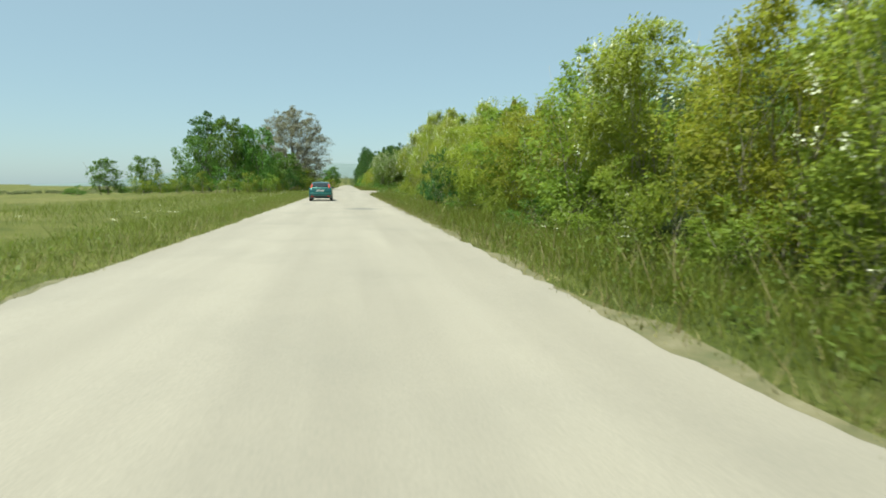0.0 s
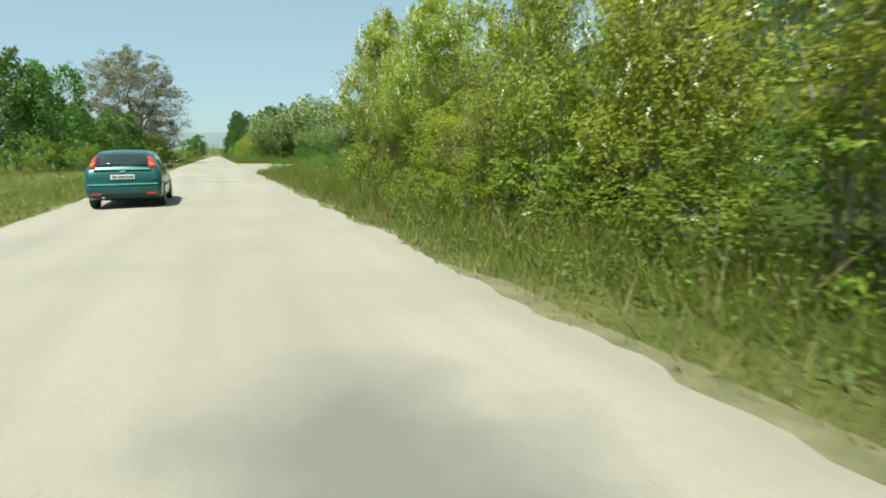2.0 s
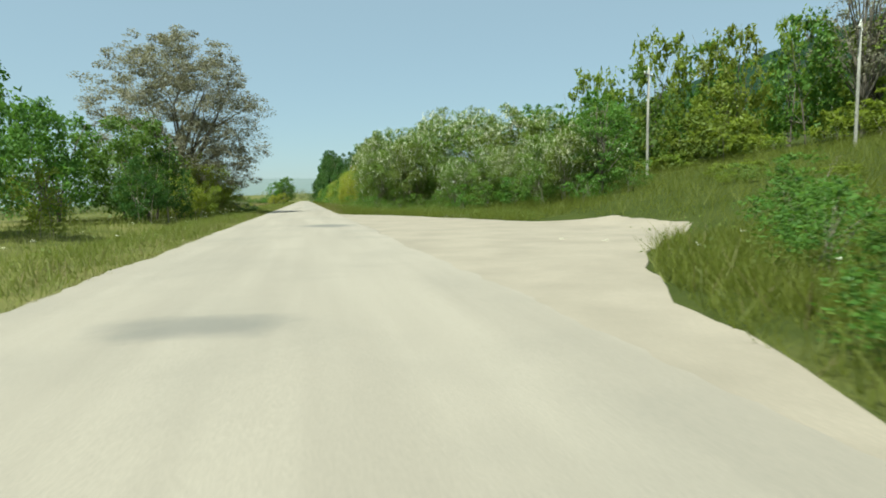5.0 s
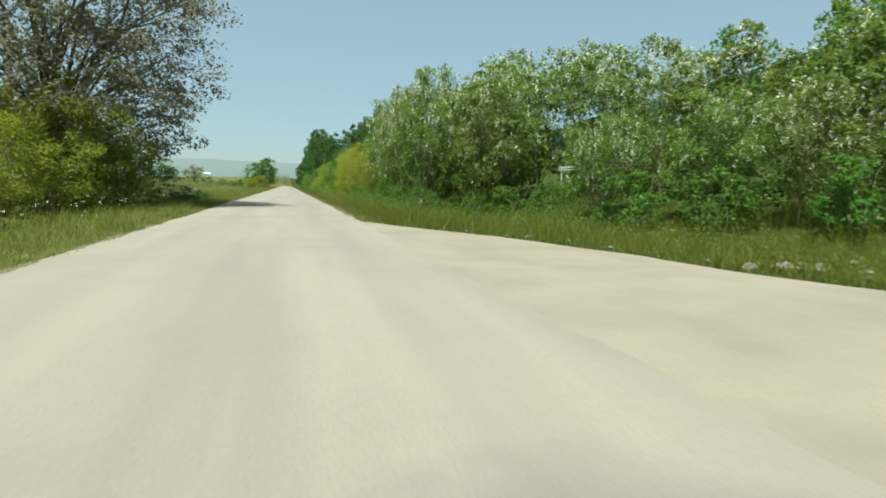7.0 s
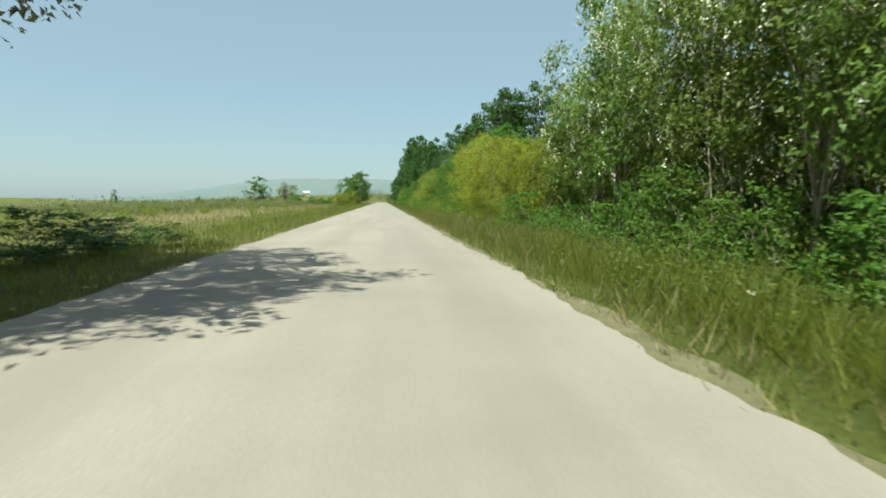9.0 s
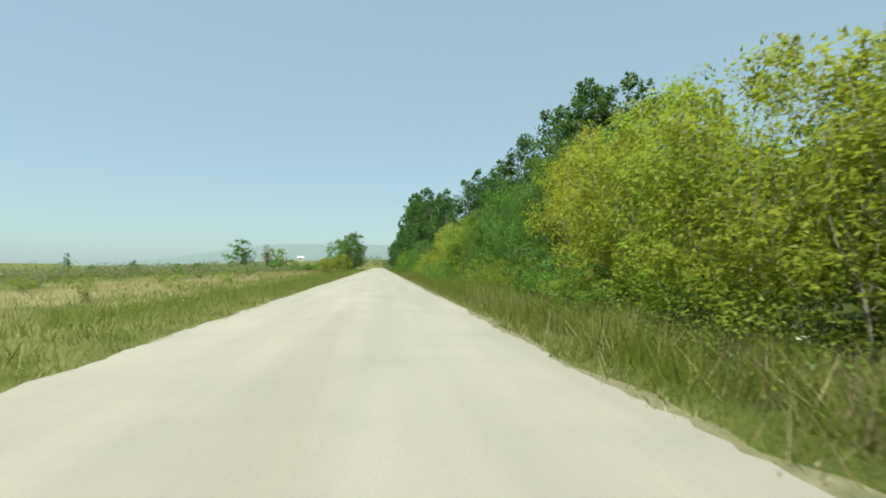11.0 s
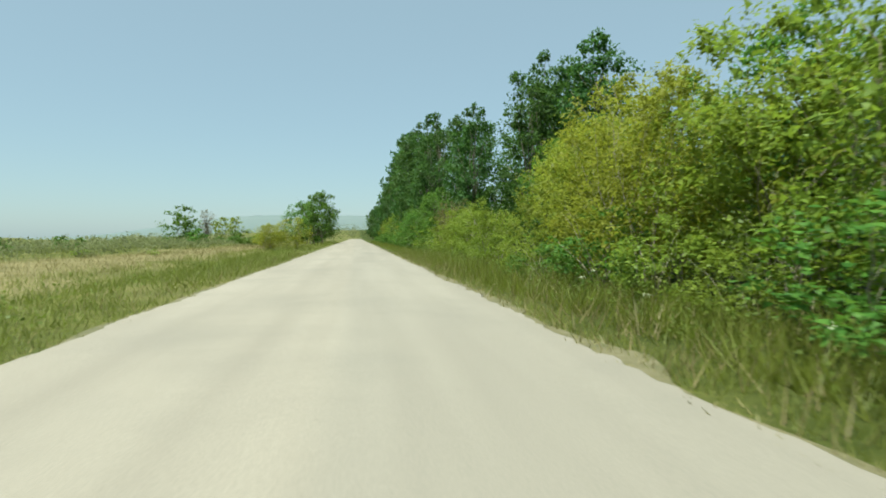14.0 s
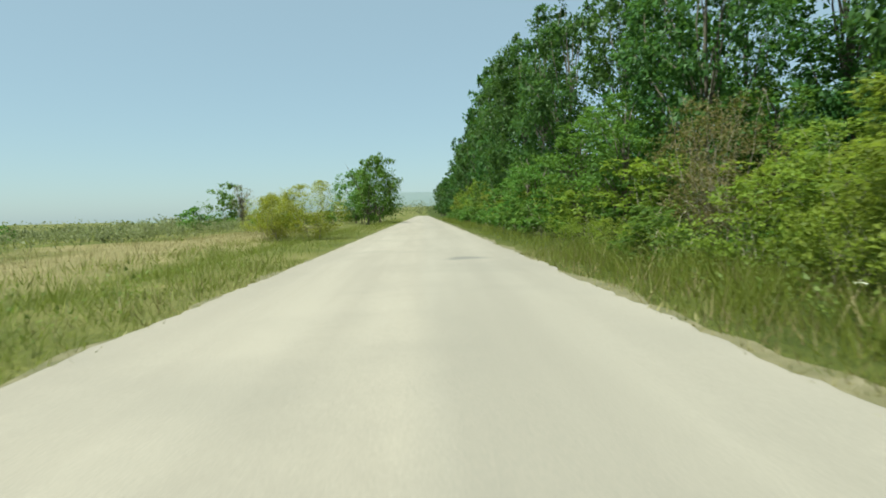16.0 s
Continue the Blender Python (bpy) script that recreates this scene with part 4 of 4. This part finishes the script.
def weeds():
    """Low broad-leaved plants among the grass."""
    rg = np.random.default_rng(17)
    xs, ys = [], []
    for x0, x1, y0, y1, count in ((3.9, 6.2, -4, 70, 1100), (4.4, 6.6, 122, 240, 1700), (-6, -3.9, -4, 240, 350), (5, 20, 56, 84, 450), (5, 10, 42, 58, 600), (9.5, 13, 98, 122, 450), (5.6, 8.6, 121, 150, 900), (8.5, 14, 116, 124, 500)):
        xs.append(rg.uniform(x0, x1, count)), ys.append(rg.uniform(y0, y1, count))
    x, y = np.concatenate(xs), np.concatenate(ys)
    keep = ~on_apron(x, y)
    x, y = x[keep], y[keep]
    per = 17
    h = rg.uniform(0.15, 0.8, len(x)) * np.where((x > 0) & (x < 8.6), np.clip(0.45 + (x - 3.9) * 0.45, 0.4, 1.3), 1)
    off = rg.normal(size=(len(x), per, 3)) * (h * 0.36)[:, None, None]
    c = np.stack([x, y, ground_z(x, y) + h * 0.55], 1)[:, None] + off
    c = c.reshape(-1, 3)
    n = rg.normal(0, 0.5, c.shape) + [0, 0, 1]
    ln = rg.uniform(0.05, 0.11, len(c))
    tagged(new("weeds", leaves_mesh("weeds", c, off.reshape(-1, 3) + rg.normal(0, 0.05, c.shape), n, ln, ln * 0.5, M_LEAF["fresh"], False)),
           "low green leafy weeds along the road edge", "weeds", kind="stuff")


def wildflowers():
    """Small white umbels over the left verge and a few elsewhere."""
    rg = np.random.default_rng(23)
    xs, ys = [], []
    for x0, x1, y0, y1, count in ((-6.5, -4.2, 108, 130, 34), (-6, -4, -2, 110, 60), (4.2, 5.6, -2, 60, 24), (5, 12, 58, 82, 24), (4.2, 5.4, 124, 230, 12)):
        xs.append(rg.uniform(x0, x1, count)), ys.append(rg.uniform(y0, y1, count))
    x, y = np.concatenate(xs), np.concatenate(ys)
    per = 12
    h = rg.uniform(0.4, 0.75, len(x))
    c = np.stack([x, y, ground_z(x, y) + h], 1)[:, None] + rg.normal(size=(len(x), per, 3)) * [0.03, 0.03, 0.012]
    c = c.reshape(-1, 3)
    ln = rg.uniform(0.016, 0.034, len(c))
    tagged(new("wildflowers", leaves_mesh("wildflowers", c, rg.normal(size=c.shape) * [1, 1, 0.2], rg.normal(0, 0.2, c.shape) + [0, 0, 1], ln, ln, M_BLOOM)),
           "small white wildflowers in the verge grass", "flowers", kind="stuff")


far_woods()
brushwood()
weeds()
wildflowers()
grass("verge_grass", 3, [(3.35, 3.9, -4, 240, 22000, 0.19), (-4.1, -3.3, -4, 240, 30000, 0.18), (-6.6, -3.9, -4, 240, 62000, 0.33), (-16, -6, 20, 150, 30000, 0.42), (-9.8, -6, 150, 280, 26000, 0.36),
                         (-50, -16, 150, 340, 14000, 0.75), (-7, -3.6, 240, 340, 6000, 0.45)], M_GRASS,
      "tall olive roadside grass and weeds")
grass("meadow_grass", 6, [(3.2, 7.0, 66, 79, 9000, 0.36), (3.7, 4.6, -4, 70, 9000, 0.28), (3.7, 4.6, 118, 240, 16000, 0.28), (4.1, 6.6, -4, 70, 32000, 0.52), (4.1, 6.8, 118, 240, 56000, 0.50), (5.5, 17, 54, 85, 60000, 0.5), (4.2, 17, 98, 130, 52000, 0.46),
                          (3.7, 6, 240, 340, 7000, 0.5), (14, 40, 55, 115, 44000, 0.66), (40, 70, 70, 112, 26000, 0.8)], M_MEADOW,
      "tall green grass at the foot of the thicket")
grass("straw_grass", 4, [(3.3, 4.4, -4, 240, 8000, 0.34), (-17, -9.0, 145, 290, 32000, 0.26), (-5.0, -3.4, -4, 240, 6000, 0.3), (4.2, 5.6, -4, 60, 1500, 0.7), (4.0, 6.8, 138, 176, 7000, 0.55), (4.2, 6.8, 176, 240, 4000, 0.5), (5, 25, 56, 84, 3000, 0.55)], M_STRAW,
      "dry straw-coloured grass stalks beside the road")
grass("edge_grass", 8, [(3.02, 3.6, -4, 240, 15000, 0.10), (-3.42, -3.02, -4, 240, 11000, 0.09)], M_STRAW,
      "short trodden grass tufts along the broken road edge", 2.4)


# ---------------------------------------------------------------- green car
def paint(name, c, metal=0.0, rough=0.4, coat=0.0):
    k = Nodes(name)
    f = k.noise(k.coords(), 9.0, 5.0, 0.6)
    k.color(k.mix(k.ramp(f, [(0.4, (0, 0, 0)), (0.8, (0.35, 0.35, 0.35))]), (*c, 1), tuple(v * 0.6 + 0.05 for v in c)))
    k.set(Metallic=metal, Roughness=rough)
    k.b.inputs["Coat Weight"].default_value = coat
    k.b.inputs["Coat Roughness"].default_value = 0.08
    return k.m


M_TEAL = paint("teal_paint", (0.007, 0.070, 0.064), 0.35, 0.35, 0.7)
M_TEAL_LIGHT = paint("teal_trim", (0.10, 0.36, 0.31), 0.3, 0.35, 0.6)
M_GLASS = paint("tinted_glass", (0.012, 0.020, 0.020), 0.0, 0.06, 0.6)
M_BLACK = paint("black_plastic", (0.02, 0.02, 0.02), 0.0, 0.6)
M_TYRE = paint("tyre_rubber", (0.018, 0.017, 0.016), 0.0, 0.85)
M_RIM = paint("alloy_rim", (0.55, 0.55, 0.54), 0.9, 0.35)
M_LAMP = paint("red_lamp", (0.40, 0.02, 0.014), 0.0, 0.15, 0.8)
M_AMBER = paint("amber_lamp", (0.62, 0.13, 0.03), 0.0, 0.15, 0.8)
M_WHITE = paint("white_paint", (0.70, 0.70, 0.66), 0.0, 0.5)
M_CHROME = paint("chrome", (0.7, 0.72, 0.72), 1.0, 0.18)
M_WOOD = bark_material("weathered_wood", (0.22, 0.20, 0.17), (0.42, 0.39, 0.34))

CAR_Y = [0.00, 0.04, 0.12, 0.30, 0.52, 0.90, 1.60, 2.20, 2.60, 3.00, 3.15, 3.70, 4.00, 4.15]
CAR_BELT = [0.70, 0.86, 0.95, 0.97, 0.97, 0.97, 0.95, 0.93, 0.92, 0.91, 0.89, 0.80, 0.68, 0.55]
CAR_BELT_W = [0.74, 0.79, 0.81, 0.81, 0.815, 0.82, 0.82, 0.82, 0.81, 0.80, 0.79, 0.74, 0.66, 0.50]
CAR_ROOF = [0.74, 0.91, 1.01, 1.20, 1.36, 1.425, 1.435, 1.40, 1.25, 1.00, 0.93, 0.83, 0.70, 0.56]
CAR_ROOF_W = [0.68, 0.70, 0.69, 0.655, 0.61, 0.585, 0.58, 0.585, 0.61, 0.66, 0.68, 0.60, 0.50, 0.40]
CAR_MID_W = [0.78, 0.82, 0.84, 0.85, 0.85, 0.85, 0.85, 0.85, 0.85, 0.845, 0.84, 0.82, 0.74, 0.60]
WHEELS_Y = (0.74, 3.34)


def car_at(table, y):
    return float(np.interp(y, CAR_Y, table))


def sheet(points, thick, outward):
    """A grid of points (rows of equal length) as a thin plate."""
    bm = bmesh.new()
    o = Vector(outward) * thick
    rows = [[(bm.verts.new(Vector(p) + o), bm.verts.new(Vector(p) - o)) for p in r] for r in points]
    for i in range(len(rows) - 1):
        for j in range(len(rows[0]) - 1):
            a, b, c, d = rows[i][j], rows[i][j + 1], rows[i + 1][j + 1], rows[i + 1][j]
            bm.faces.new((a[0], b[0], c[0], d[0]))
            bm.faces.new((d[1], c[1], b[1], a[1]))
    loop = rows[0] + [r[-1] for r in rows[1:]] + rows[-1][-2::-1] + [r[0] for r in rows[-2:0:-1]]
    for p, q in zip(loop, loop[1:] + loop[:1]):
        bm.faces.new((p[0], p[1], q[1], q[0]))
    return bm


def simple(*boxes):
    bm = bmesh.new()
    for bx in boxes:
        box(bm, *bx)
    return bm


def disc_ring(bm, x0, x1, profile, y, z, segs=28):
    """Turns a profile of (across, radius) round the x axis at (y, z)."""
    rings = []
    for a, r in profile:
        rings.append([bm.verts.new((x0 + (x1 - x0) * a, y + r * math.cos(2 * math.pi * s / segs), z + r * math.sin(2 * math.pi * s / segs))) for s in range(segs)])
    for p, q in zip(rings, rings[1:]):
        for s in range(segs):
            bm.faces.new((p[s], p[(s + 1) % segs], q[(s + 1) % segs], q[s]))
    bm.faces.new(rings[0])
    bm.faces.new(rings[-1])


def build_car(x, y, turn):
    car = new("car")
    tagged(car, "teal green hatchback car with red tail lights on the road", "car")
    bm = bmesh.new()
    rings = []
    for yy in np.linspace(0, 4.15, 66):
        zb = float(np.interp(yy, [0, 0.06, 0.3, 3.6, 4.0, 4.15], [0.36, 0.27, 0.20, 0.18, 0.22, 0.32]))
        for wy in WHEELS_Y:
            if abs(yy - wy) < 0.35:
                zb = max(zb, 0.29 + math.sqrt(0.35 ** 2 - (yy - wy) ** 2))
        belt, bw, rf, rw, mw = (car_at(t, yy) for t in (CAR_BELT, CAR_BELT_W, CAR_ROOF, CAR_ROOF_W, CAR_MID_W))
        zm = max(0.56, zb + 0.04)
        zm = min(zm, belt - 0.03)
        zb = min(zb, zm - 0.02)
        half = [(0.0, zb), (mw * 0.90, zb), (mw * 0.975, zb + min(0.06, (zm - zb) * 0.5)), (mw, zm), (bw, belt), (rw, rf - min(0.05, (rf - belt) * 0.5)), (rw * 0.82, rf - 0.008), (0.0, rf + 0.012)]
        ring = [(a, b) for a, b in half] + [(-a, b) for a, b in half[-2:0:-1]]
        rings.append([bm.verts.new((a, yy, b)) for a, b in ring])
    for p, q in zip(rings, rings[1:]):
        for s in range(len(p)):
            bm.faces.new((p[s], p[(s + 1) % len(p)], q[(s + 1) % len(p)], q[s]))
    bm.faces.new(rings[0])
    bm.faces.new(rings[-1])
    part("body", bm, M_TEAL, car, "teal green metallic body", True)

    rear = [[(u * (car_at(CAR_ROOF_W, v) * 0.82), v - 0.012, car_at(CAR_ROOF, v) + 0.006 + 0.012 * (1 - abs(u))) for u in (-1, -0.5, 0, 0.5, 1)] for v in np.linspace(0.135, 0.49, 6)]
    part("rear_window", sheet(rear, 0.006, (0, -0.7, 0.7)), M_GLASS, car, "dark rear window", True)
    front = [[(u * (car_at(CAR_ROOF_W, v) * 0.86), v, car_at(CAR_ROOF, v) + 0.008 + 0.012 * (1 - abs(u))) for u in (-1, -0.5, 0, 0.5, 1)] for v in np.linspace(2.3, 2.98, 6)]
    part("windscreen", sheet(front, 0.006, (0, 0.6, 0.8)), M_GLASS, car, "", True)
    for s in (-1, 1):
        for y0, y1 in ((0.72, 1.55), (1.63, 2.62)):
            rows = []
            for v in np.linspace(y0, y1, 7):
                row = []
                for f in (0.08, 0.5, 0.92):
                    b, r = car_at(CAR_BELT, v), car_at(CAR_ROOF, v) - 0.05
                    row.append((s * ((1 - f) * car_at(CAR_BELT_W, v) + f * car_at(CAR_ROOF_W, v) + 0.008), v, (1 - f) * b + f * r))
                rows.append(row)
            part("side_window", sheet(rows, 0.006, (s * 0.9, 0, 0.3)), M_GLASS, car, "", True)
        # tall lamps beside the rear window
        lamp = []
        for v in np.linspace(0.115, 0.40, 6):
            w = car_at(CAR_ROOF_W, v)
            lamp.append([(s * (w * 0.86), v - 0.02, car_at(CAR_ROOF, v) + 0.004), (s * (w + 0.012), v - 0.005, car_at(CAR_ROOF, v) - 0.04), (s * (w + 0.045), v + 0.05, car_at(CAR_ROOF, v) - 0.09)])
        tl = part("tail_light", sheet(lamp, 0.012, (s * 0.4, -0.7, 0.5)), M_LAMP, car, "tall red tail light", True)
        amber = [[tuple(Vector(p) + Vector((s * 0.006, -0.014, 0.008))) for p in r] for r in (lamp[1], lamp[2])]
        part("indicator", sheet(amber, 0.012, (s * 0.4, -0.7, 0.5)), M_AMBER, tl, "amber indicator band")
        part("reflector", simple((s * 0.60, -0.012, 0.37, 0.22, 0.03, 0.06, 0.01)), M_LAMP, car, "low red reflector")
        part("mirror", simple((s * 0.90, 2.62, 0.98, 0.17, 0.09, 0.12, 0.03)), M_BLACK, car)
        for hy in (0.95, 1.95):
            part("door_handle", simple((s * 0.845, hy, 0.80, 0.03, 0.16, 0.03, 0.008)), M_TEAL_LIGHT, car)
        part("side_strip", simple((s * 0.855, 2.0, 0.54, 0.02, 1.8, 0.045, 0.006)), M_BLACK, car, "dark side rubbing strip")
        for wy in WHEELS_Y:
            wheel = part("wheel", simple((s * 0.70, wy, 0.30, 0.10, 0.16, 0.16, 0.02)), M_BLACK, car)
            bm = bmesh.new()
            disc_ring(bm, s * 0.66, s * 0.85, [(0, 0.20), (0.02, 0.285), (0.15, 0.30), (0.85, 0.30), (0.98, 0.285), (1.0, 0.20)], wy, 0.30)
            part("tyre", bm, M_TYRE, wheel, "", True)
            bm = bmesh.new()
            disc_ring(bm, s * 0.80, s * 0.856, [(0, 0.10), (0.3, 0.20), (0.9, 0.203), (1.0, 0.18), (0.55, 0.15), (0.8, 0.05), (0.9, 0.02)], wy, 0.30)
            part("rim", bm, M_RIM, wheel, "silver alloy rim")
    part("bumper", simple((0, 0.045, 0.47, 1.60, 0.15, 0.24, 0.05)), M_TEAL, car, "", True)
    part("bumper_strip", simple((0, -0.03, 0.60, 1.52, 0.03, 0.035, 0.008)), M_TEAL_LIGHT, car, "pale shiny bumper strip")
    part("tailgate_strip", simple((0, 0.06, 0.955, 1.24, 0.05, 0.03, 0.01)), M_TEAL_LIGHT, car, "pale shiny strip below the rear window")
    part("lower_valance", simple((0, 0.06, 0.325, 1.40, 0.12, 0.10, 0.02)), M_BLACK, car)
    plate = part("number_plate", simple((0, -0.012, 0.775, 0.52, 0.016, 0.11, 0.004)), M_WHITE, car, "white number plate")
    for i in range(8):
        part("plate_bar", simple((-0.20 + 0.055 * i + (0.02 if i > 1 else 0), -0.023, 0.775, 0.034, 0.006, 0.065, 0.0)), M_BLACK, plate)
    part("badge", simple((0, 0.03, 0.905, 0.13, 0.02, 0.05, 0.01)), M_CHROME, car, "oval chrome badge")
    part("wiper", simple((0.05, 0.13, 1.045, 0.46, 0.018, 0.016, 0.004)), M_BLACK, car)
    bm = bmesh.new()
    bmesh.ops.create_cone(bm, cap_ends=True, segments=14, radius1=0.028, radius2=0.028, depth=0.16, matrix=pose(-0.45, 0.02, 0.285, 90, 0, 0))
    part("exhaust", bm, M_CHROME, car)
    car.matrix_basis = pose(x, y, 0.022, 0, 0, turn)
    return car


build_car(-1.42, 44.0, 0.5)


# ---------------------------------------------------------------- poles, barrier, house, road patches
def utility_pole(x, y, h):
    e = new("utility_pole")
    tagged(e, "weathered wooden utility pole with a crossarm", "pole", "utility poles")
    v, f = [], []
    tube(v, f, [(0, 0, -0.3), (0, 0, h * 0.5), (0.02, 0, h)], [0.12, 0.105, 0.085], 10)
    mesh_part("pole", mesh_of("pole", v, f, M_WOOD, smooth=True), e)
    part("crossarm", simple((0, 0, h - 0.5, 1.7, 0.10, 0.12, 0.015)), M_WOOD, e)
    for dx in (-0.75, 0.0, 0.75):
        bm = bmesh.new()
        bmesh.ops.create_cone(bm, cap_ends=True, segments=10, radius1=0.06, radius2=0.035, depth=0.16, matrix=pose(dx, 0, h - 0.36 + (0.44 if dx == 0 else 0)))
        part("insulator", bm, M_WHITE, e)
    e.matrix_basis = pose(x, y, float(ground_z(x, y)), 0, 0, 35)


utility_pole(27.5, 112, 8.5)
utility_pole(38, 103, 8.5)


def barrier(x, y, turn):
    e = new("barrier")
    tagged(e, "white painted metal barrier rail beside the side road", "barrier")
    for dx in (-1.45, 0.0, 1.45):
        part("post", simple((dx, 0, 0.40, 0.07, 0.07, 1.5, 0.01)), M_WHITE, e)
    for z, thick in ((0.97, 0.05), (1.10, 0.09)):
        part("rail", simple((0, -0.065, z, 3.3, 0.05, thick, 0.012)), M_WHITE, e)
    e.matrix_basis = pose(x, y, float(ground_z(x, y)), 0, -5, turn)


barrier(16.4, 126.4, -12)


def far_house(x, y):
    e = new("house")
    tagged(e, "small distant white house with a pale roof", "house")
    w, d, h = 9.0, 7.0, 4.6
    part("wall", simple((0, 0, h / 2 - 0.5, w, d, h + 1.0, 0.0)), M_WHITE, e)
    bm = bmesh.new()
    a = [bm.verts.new(p) for p in ((-w / 2 - 0.4, -d / 2 - 0.4, h), (w / 2 + 0.4, -d / 2 - 0.4, h), (w / 2 + 0.4, d / 2 + 0.4, h), (-w / 2 - 0.4, d / 2 + 0.4, h), (-w / 2 - 0.4, 0, h + 2.2), (w / 2 + 0.4, 0, h + 2.2))]
    for q in ((0, 1, 5, 4), (2, 3, 4, 5), (0, 4, 3), (1, 2, 5), (3, 2, 1, 0)):
        bm.faces.new([a[i] for i in q])
    part("roof", bm, paint("roof_sheet", (0.55, 0.54, 0.52), 0, 0.6), e)
    for dx in (-2.6, 0, 2.6):
        part("window", simple((dx, -d / 2 - 0.01, 2.3, 1.1, 0.06, 1.3, 0.0)), M_GLASS, e)
    e.matrix_basis = pose(x, y, float(ground_z(x, y)), 0, 0, 8)


far_house(-112, 1000)


def patch(x, y, sx, sy, seed, mat):
    """A thin, ragged repair of the road surface."""
    rg = random.Random(seed)
    n = 26
    ring = []
    for i in range(n):
        a = 2 * math.pi * i / n
        r = 1 + 0.35 * noise.noise((math.cos(a) * 1.3, math.sin(a) * 1.3, seed)) + rg.uniform(-0.08, 0.08)
        ring.append((x + sx * r * math.cos(a), y + sy * r * math.sin(a)))
    zz = lambda a: 0.03 * (1 - (a / 3.2) ** 2) + 0.005
    verts = [(x, y, zz(x))] + [(a, b, zz(a)) for a, b in ring]
    faces = [(0, 1 + i, 1 + (i + 1) % n) for i in range(n)]
    ob = new("road_patch", mesh_of("road_patch", verts, faces, mat))
    tagged(ob, "darker worn patch in the pale road surface", "road patch", kind="structure")


def patch_material():
    k = Nodes("worn_asphalt")
    at = k.where()
    g = k.noise(at, 40.0, 4.0, 0.7)
    f = k.noise(at, 1.4, 4.0, 0.6)
    k.color(k.mix(k.ramp(g, [(0.35, (0.5, 0.5, 0.5)), (0.65, (0, 0, 0))]), k.ramp(f, [(0.35, (0.12, 0.112, 0.10)), (0.65, (0.18, 0.165, 0.14))]), (0.07, 0.066, 0.06)))
    k.set(Roughness=0.95)
    k.bump(g, 0.6, 0.015)
    return k.m


def crack(y0, y1, x0, x1, wide, seed, mat):
    """A long thin crack in the surface that wanders a little and fades out at its ends."""
    verts, faces = [], []
    n = int((y1 - y0) / 0.08)
    for i in range(n + 1):
        f = i / n
        y = y0 + (y1 - y0) * f
        x = x0 + (x1 - x0) * f + 0.10 * noise.noise((seed, y * 0.9, 0.0)) + 0.05 * noise.noise((seed, y * 4.0, 2.0))
        w = wide * min(1, 6 * f, 6 * (1 - f)) * (0.6 + 0.8 * abs(noise.noise((seed, y * 2.5, 6.0)))) + 0.002
        for s in (-1, 1):
            verts.append((x + s * w, y, 0.03 * (1 - (x / 3.2) ** 2) + 0.005))
        if i:
            faces.append((2 * i - 2, 2 * i - 1, 2 * i + 1, 2 * i))
    tagged(new("road_crack", mesh_of("road_crack", verts, faces, mat)), "thin winding crack in the pale road surface", "crack", kind="structure")


M_PATCH = patch_material()
M_CRACK = Nodes("dusty_crack").color((0.278, 0.238, 0.192)).set(Roughness=0.95).m
crack(172.5, 186.0, -0.55, -0.75, 0.008, 4.0, M_CRACK)
for i, (px, py, sx, sy) in enumerate(((1.97, 170.3, 0.15, 0.10), (0.45, 169.5, 0.06, 0.05))):
    patch(px, py, sx, sy, i + 3.0, M_PATCH)


# ---------------------------------------------------------------- pale stones at the edge of the gravel
def stone(x, y, s, seed):
    rg = random.Random(seed)
    bm = bmesh.new()
    bmesh.ops.create_icosphere(bm, subdivisions=2, radius=1.0)
    for v in bm.verts:
        v.co *= 1 + 0.45 * noise.noise(v.co * 1.1 + Vector((seed * 3.1, 0, 0)))
    bmesh.ops.scale(bm, vec=(s, s * rg.uniform(0.6, 0.9), s * rg.uniform(0.4, 0.6)), verts=bm.verts)
    ob = part("stone", bm, M_STONE, None)
    tagged(ob, "pale broken stone lying at the gravel edge", "stone", "stones by the side road")
    ob.matrix_basis = pose(x, y, float(ground_z(x, y)) + 0.04, 0, 0, rg.uniform(0, 360))


def stone_material():
    k = Nodes("pale_limestone")
    f = k.noise(k.coords(), 7.0, 6.0, 0.65)
    k.color(k.ramp(f, [(0.3, (0.15, 0.135, 0.105)), (0.7, (0.28, 0.25, 0.205))])).set(Roughness=0.9)
    k.bump(f, 0.6, 0.03)
    return k.m


M_STONE = stone_material()
rnd = random.Random(77)
for i in range(18):
    yy = rnd.uniform(101, 117)
    stone(float(np.interp(yy, APRON_Y, APRON_X)) + rnd.uniform(0.4, 1.8), yy, rnd.uniform(0.04, 0.10), i + 1.0)
for i in range(16):
    stone(10.7 + rnd.gauss(0, 0.7), 107.0 + rnd.gauss(0, 0.8), rnd.uniform(0.09, 0.2), i + 40.0)
